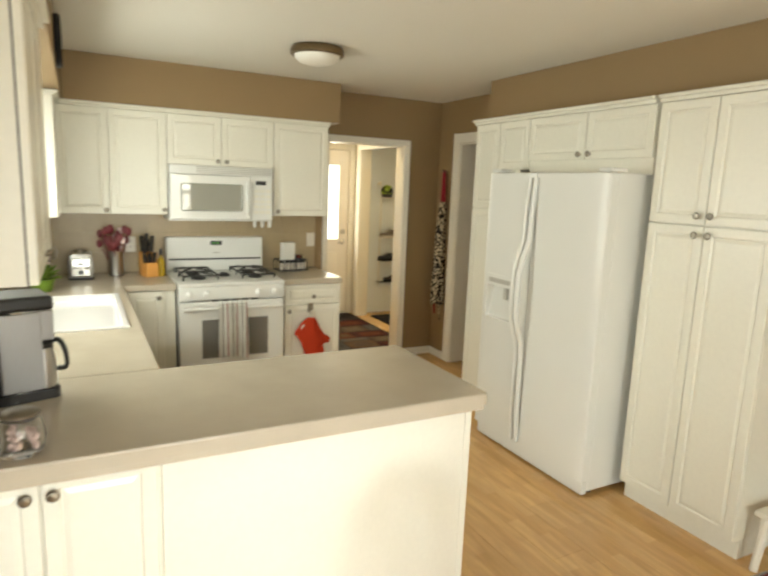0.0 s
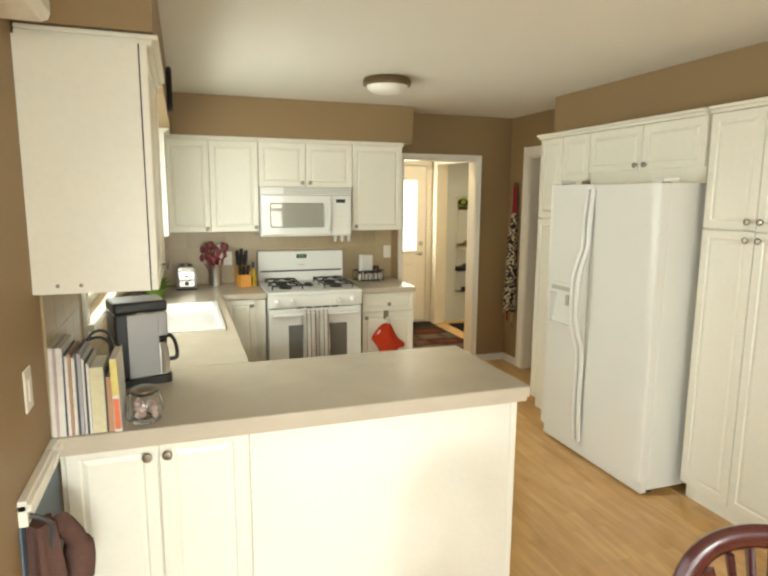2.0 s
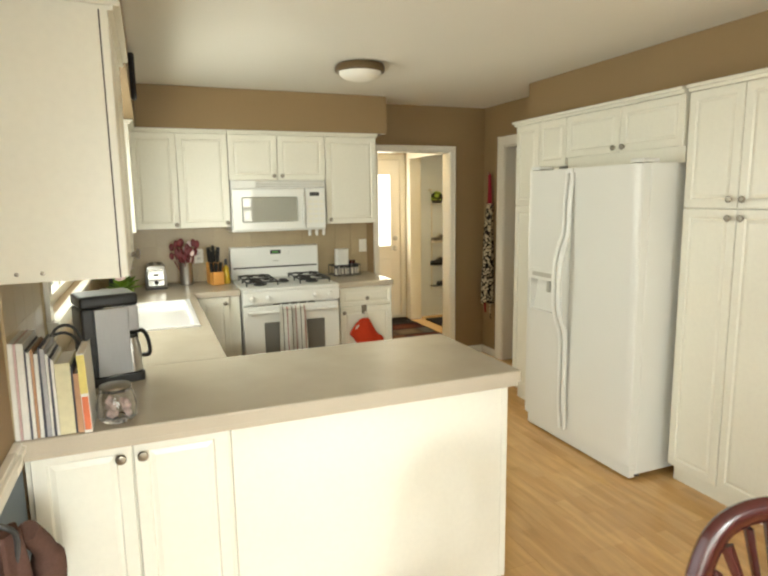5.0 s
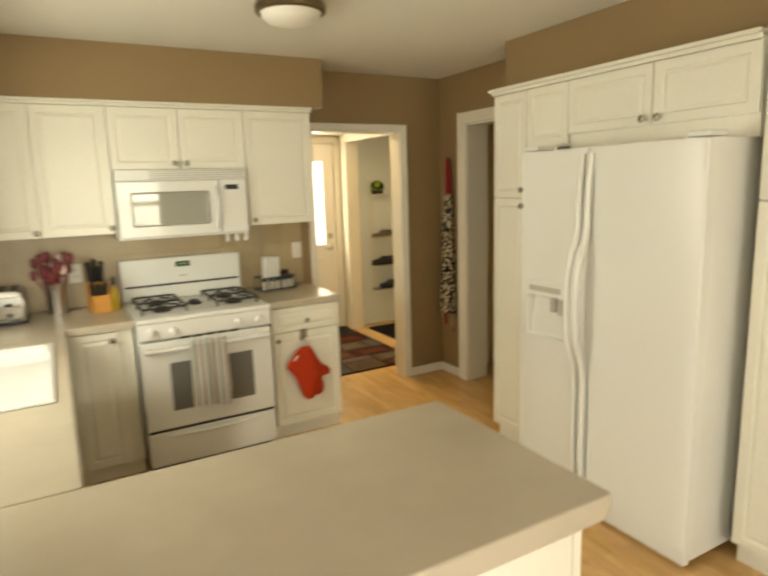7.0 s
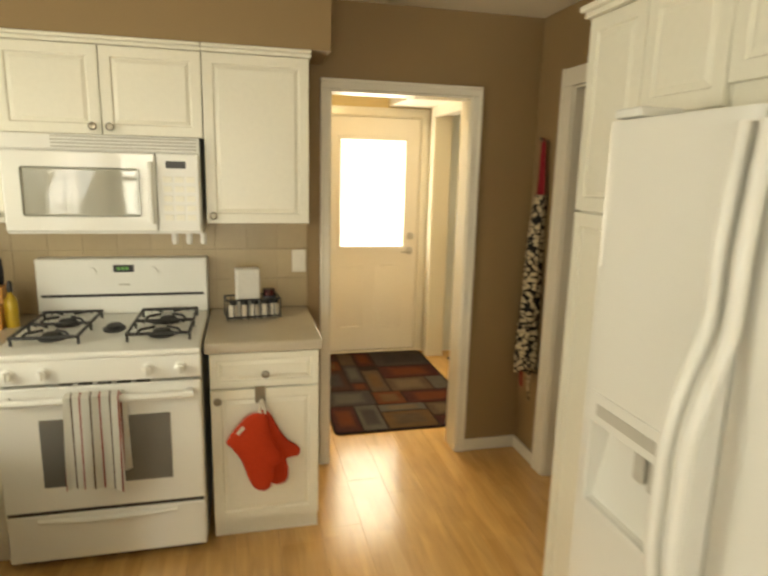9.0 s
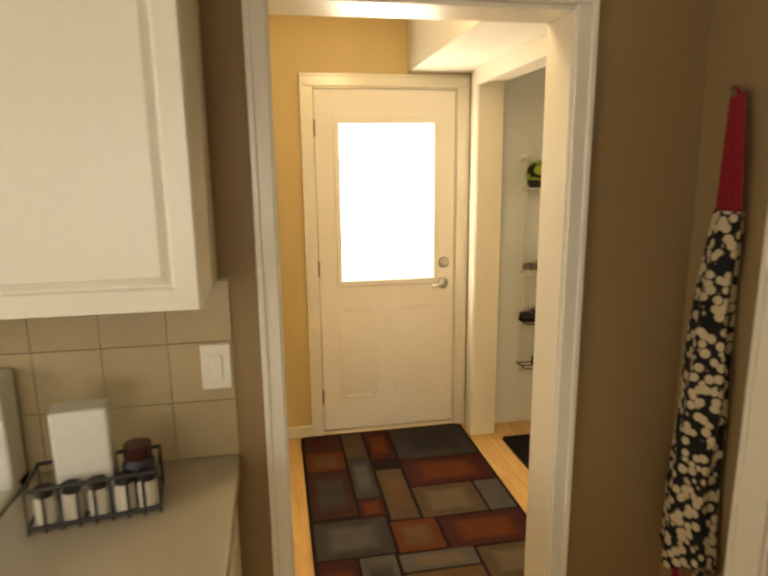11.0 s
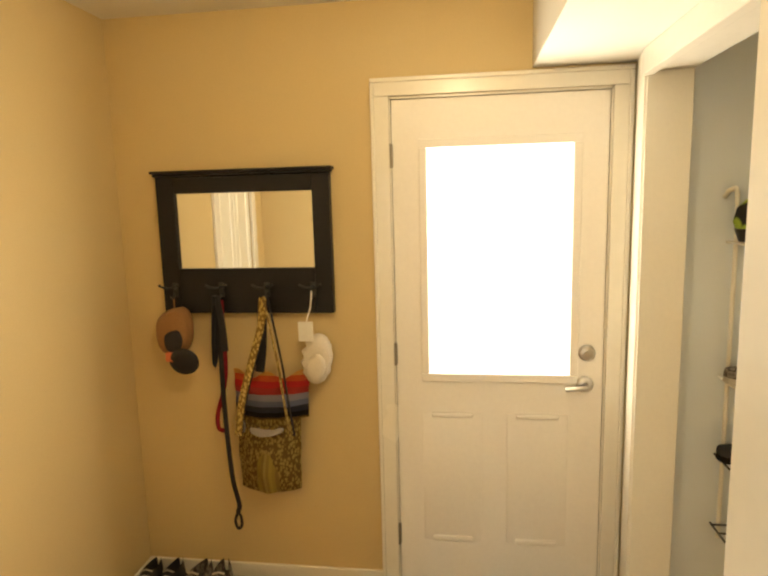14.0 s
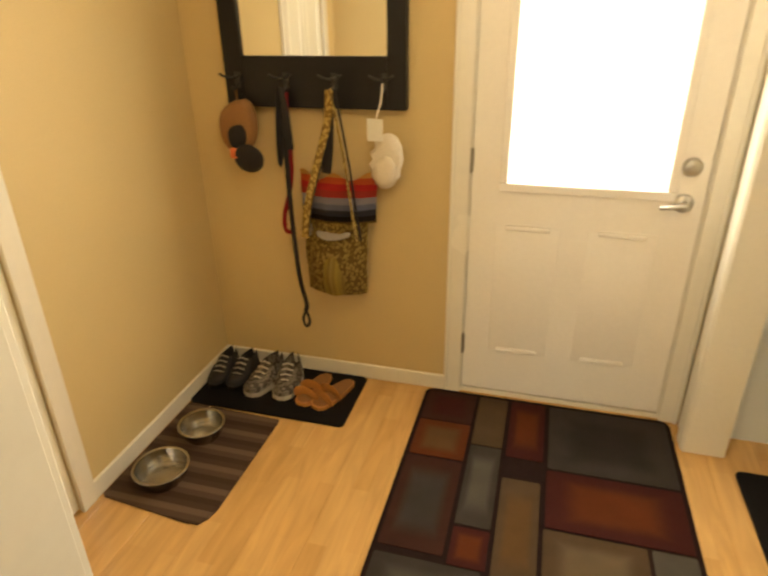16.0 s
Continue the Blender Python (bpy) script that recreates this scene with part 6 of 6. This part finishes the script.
# the 4 and 5 mm dark entries are shaded gaps drawn as slivers
bx = LW + 0.006
for w, h, d, c, tilt in ((0.012, 0.285, 0.21, "b_white", 3), (0.006, 0.283, 0.21, "b_pink", 3), (0.018, 0.284, 0.21, "b_white", 3), (0.004, 0.262, 0.20, "b_dark", 3), (0.009, 0.256, 0.19, "b_white", 2),
                         (0.007, 0.262, 0.19, "b_tan", 2), (0.010, 0.250, 0.19, "b_white", 2), (0.005, 0.268, 0.19, "b_dark", 2), (0.011, 0.262, 0.19, "b_grey", 1), (0.006, 0.245, 0.18, "b_white", 1),
                         (0.005, 0.235, 0.18, "b_dark", 1), (0.007, 0.228, 0.18, "b_white", 0), (0.040, 0.215, 0.17, "b_cream", 0), (0.004, 0.20, 0.16, "b_dark", 0), (0.017, 0.180, 0.16, "b_tan", 0), (0.021, 0.240, 0.19, "b_orange", -4)):
    b = thing("book", (bx, -3.242 if c != "b_orange" else -3.252, 0.9155), 0, {"b_cream": "thick cream cookbook standing upright", "b_orange": "orange and yellow spined cookbook leaning upright",
              "b_white": "thin white spined cookbook standing upright"}.get(c, "thin spine in the cookbook row, dark ones for shaded gaps"), "book", "row of cookbooks")
    at = pose(0, 0, 0, 0, tilt * 0.3, 0)
    part("cover", boxes([(0, 0.0015, 0, d, 0, h), (w - 0.0015, w, 0, d, 0, h), (0.0016, w - 0.0016, 0, 0.002, 0, h)]), "b_white" if c == "b_orange" else c, b, "", False, at)
    part("page_block", box(0.0018, w - 0.0018, 0.0022, d - 0.004, 0.003, h - 0.004), "paper", b, "", False, at)
    if c == "b_orange":
        part("spine_band", box(0.0, w, -0.0012, -0.0002, h * 0.50, h * 0.98), "b_yellow", b, "yellow spine band", False, at)
        part("title_bar", box(0.002, w - 0.002, -0.0022, -0.0013, h * 0.04, h * 0.46), "b_orange", b, "", False, at)
    bx += w + 0.0012

jr = thing("glass_jar", (-0.735, -3.168, 0.9155), 0, "small glass jar of pale sweets", "jar")
part("jar_wall", lathe([(0.046, 0), (0.056, 0.010), (0.060, 0.045), (0.052, 0.085), (0.044, 0.095), (0.048, 0.104), (0.042, 0.104), (0.040, 0.094), (0.048, 0.083), (0.055, 0.045), (0.050, 0.012), (0.003, 0.006)], 28), "glass", jr, "", True)
bm = bmesh.new()
rnd = random.Random(2)
for i in range(22):
    a, rr = rnd.uniform(0, 6.28), 0.034 * math.sqrt(rnd.random())
    bmesh.ops.create_icosphere(bm, subdivisions=1, radius=0.011, matrix=Matrix.Translation((rr * math.cos(a), rr * math.sin(a), 0.020 + 0.04 * rnd.random())))
tagged(part("sweets", bm, "pink", jr, "pale sweets", True), kind="stuff")
part("lid", lathe([(0.046, 0.1045), (0.046, 0.111), (0.030, 0.116), (0.012, 0.118), (0.003, 0.118)], 24), "nickel", jr, "metal lid", True)

kmat = single("kitchen_mat", slab(rounded(-0.27, 0.215, -2.05, -0.905, 0.02), 0.0, 0.009, 0.002), "kmat", "dark red woven mat in front of the sink", "mat")

wr2 = thing("wire_stand", (-0.875, -3.03, 0.9155), 20, "black wire stand behind the cookbooks", "stand")
for k, (hgt, off) in enumerate(((0.27, 0.0), (0.24, 0.05))):
    part("wire_loop", tube(curve_points([(-0.06, off, 0.0), (-0.065, off, 0.15), (-0.03, off + 0.01, hgt), (0.03, off + 0.01, hgt), (0.065, off, 0.15), (0.06, off, 0.0)], 24), 0.005, 8), "iron", wr2, "", True)
part("wire_foot", tube([(-0.06, 0.0, 0.004), (-0.06, 0.05, 0.004), (0.06, 0.05, 0.004), (0.06, 0.0, 0.004)], 0.004, 6), "iron", wr2)

# ---------------- dining end ----------------
ch = thing("dining_chair", (0.550, -4.452, 0), -14, "dark cherry dining chair with a fan-slatted arched back", "chair", "chairs round the table")
ch.matrix_basis = pose(0.550, -4.452, 0, 0, 0, -14) @ Matrix.Diagonal((1, 1, 0.955, 1))
part("seat", slab(rounded(-0.21, 0.21, -0.40, 0.0, 0.08), 0.435, 0.468, 0.010), "cherry", ch, "", True)
arch = [(-0.205, 0.02, 0.47), (-0.215, 0.06, 0.62), (-0.20, 0.10, 0.80), (-0.13, 0.125, 0.935), (0.0, 0.135, 0.970), (0.13, 0.125, 0.935), (0.20, 0.10, 0.80), (0.215, 0.06, 0.62), (0.205, 0.02, 0.47)]
part("back_arch", tube(curve_points([(x * 0.93, y - 0.02, z) for x, y, z in arch], 48), 0.030, 10, 0.6), "cherry", ch, "", True)
for i in range(7):
    u = (i - 3) / 3
    top = (0.155 * u, 0.115 - 0.02 * abs(u), 0.945 - 0.10 * u * u)
    bm = tube(curve_points([(0.05 * u, -0.005, 0.468), (0.075 * u, 0.04, 0.65), (0.12 * u, 0.085, 0.82), top], 16), [0.008 + 0.007 * (k / 16) for k in range(17)], 8, 0.5)
    part("slat", bm, "cherry", ch, "", True)
for x, y in ((-0.17, -0.36), (0.17, -0.36), (-0.17, -0.04), (0.17, -0.04)):
    part("leg", tube([(x, y, 0.436), (x * 1.12, y + (0.02 if y > -0.2 else -0.02), 0.20), (x * 1.2, y + (0.03 if y > -0.2 else -0.03), 0.0)], [0.020, 0.021, 0.014], 10), "cherry", ch, "", True)
stool = thing("step_stool", (2.20, -3.66, 0), 0, "small white step stool beside the pantry", "stool")
part("top", box(-0.17, 0.17, -0.14, 0.14, 0.26, 0.285, 0.006), "trim", stool)
for x in (-0.13, 0.13):
    for y in (-0.10, 0.10):
        part("leg", tube([(x, y, 0.2595), (x * 1.18, y * 1.15, 0.0)], [0.022, 0.018], 8), "trim", stool)
jk = thing("jacket", (LW + 0.006, -3.600, 0.03), 90, "brown knit jacket hanging on a dark hook", "jacket")
part("cloth", hanging(0.28, 0.800, 0.035, 0.10, 0.03, 0.055, 4.0), "jacket", jk, "", True)
part("sleeve", tube(curve_points([(0.03, -0.07, 0.775), (0.085, -0.09, 0.70), (0.115, -0.095, 0.62), (0.105, -0.09, 0.56)], 14), [0.028] * 7 + [0.040] * 8, 10), "jacket", jk, "", True)
part("hook", tube(curve_points([(-0.03, 0.0, 0.84), (-0.03, -0.04, 0.825), (-0.02, -0.06, 0.79), (-0.02, -0.05, 0.70)], 10), 0.007, 8), "iron", jk)

# ---------------- tiles and planks ----------------
bs_st = structure("backsplash_stove", box(LW + 0.001, 1.2655, -0.0030, -0.0003, 0.9155, 1.3775), "grout", "tan tiled backsplash behind the range", "backsplash")
bs_lf = structure("backsplash_left", box(LW + 0.0003, LW + 0.0030, -3.235, -0.0035, 0.9155, 1.118), "grout", "tan tiled backsplash on the sink wall", "backsplash")
bs_l2 = structure("backsplash_peninsula", box(LW + 0.0003, LW + 0.0030, -3.235, -2.53, 1.1185, 1.3775), "grout", "tan tiled backsplash over the peninsula", "backsplash")
T = 0.152
tile_me = mesh_of("tile", box(0.0006, T - 0.0006, -0.005, 0, 0.0006, T - 0.0006, 0.001, 1), "tile")


def lay(me, parent, m, sx=1.0, sz=1.0, name="tile", sy=1.0):
    ob = new(name, me)
    ob.parent = parent
    ob.matrix_basis = m @ Matrix.Diagonal((sx, sy, sz, 1))
    return ob


n = int((1.2655 - LW) / T)
for i in range(n):
    for j in range(3):
        lay(tile_me, bs_st, pose(1.264 - (i + 1) * T, -0.0031, 0.916 + j * T))
n = int(3.23 / T)
for i in range(n):
    y = -3.234 + i * T
    rows_t = 3 if y + T < -2.53 else 1
    for j in range(rows_t):
        lay(tile_me, bs_l2 if j else bs_lf, pose(LW + 0.0031, y, 0.916 + j * T, 0, 0, 90))
floor_ob = bpy.data.objects["floor"]
PW, PL = 0.1905, 1.25
plank_me = mesh_of("plank", box(0.0004, PW - 0.0004, 0.0004, PL - 0.0004, -0.0085, -0.0002, 0.0005, 1), "floor")
rnd = random.Random(6)
x = LW - 0.02
while x < 3.45:
    y = -7.2 - PL * rnd.random()
    while y < 1.97:
        y0, y1 = max(y, -7.2), min(y + PL, 1.98)
        if not (x > 2.62 and y1 < -1.6) and not (x > 2.5 and y1 < -3.5) and not (y0 > 0.1 and x + PW < 0.35):
            lay(plank_me, floor_ob, pose(x, y0, 0), 1.0, 1.0, "plank", (y1 - y0) / PL)
        y += PL
    x += PW
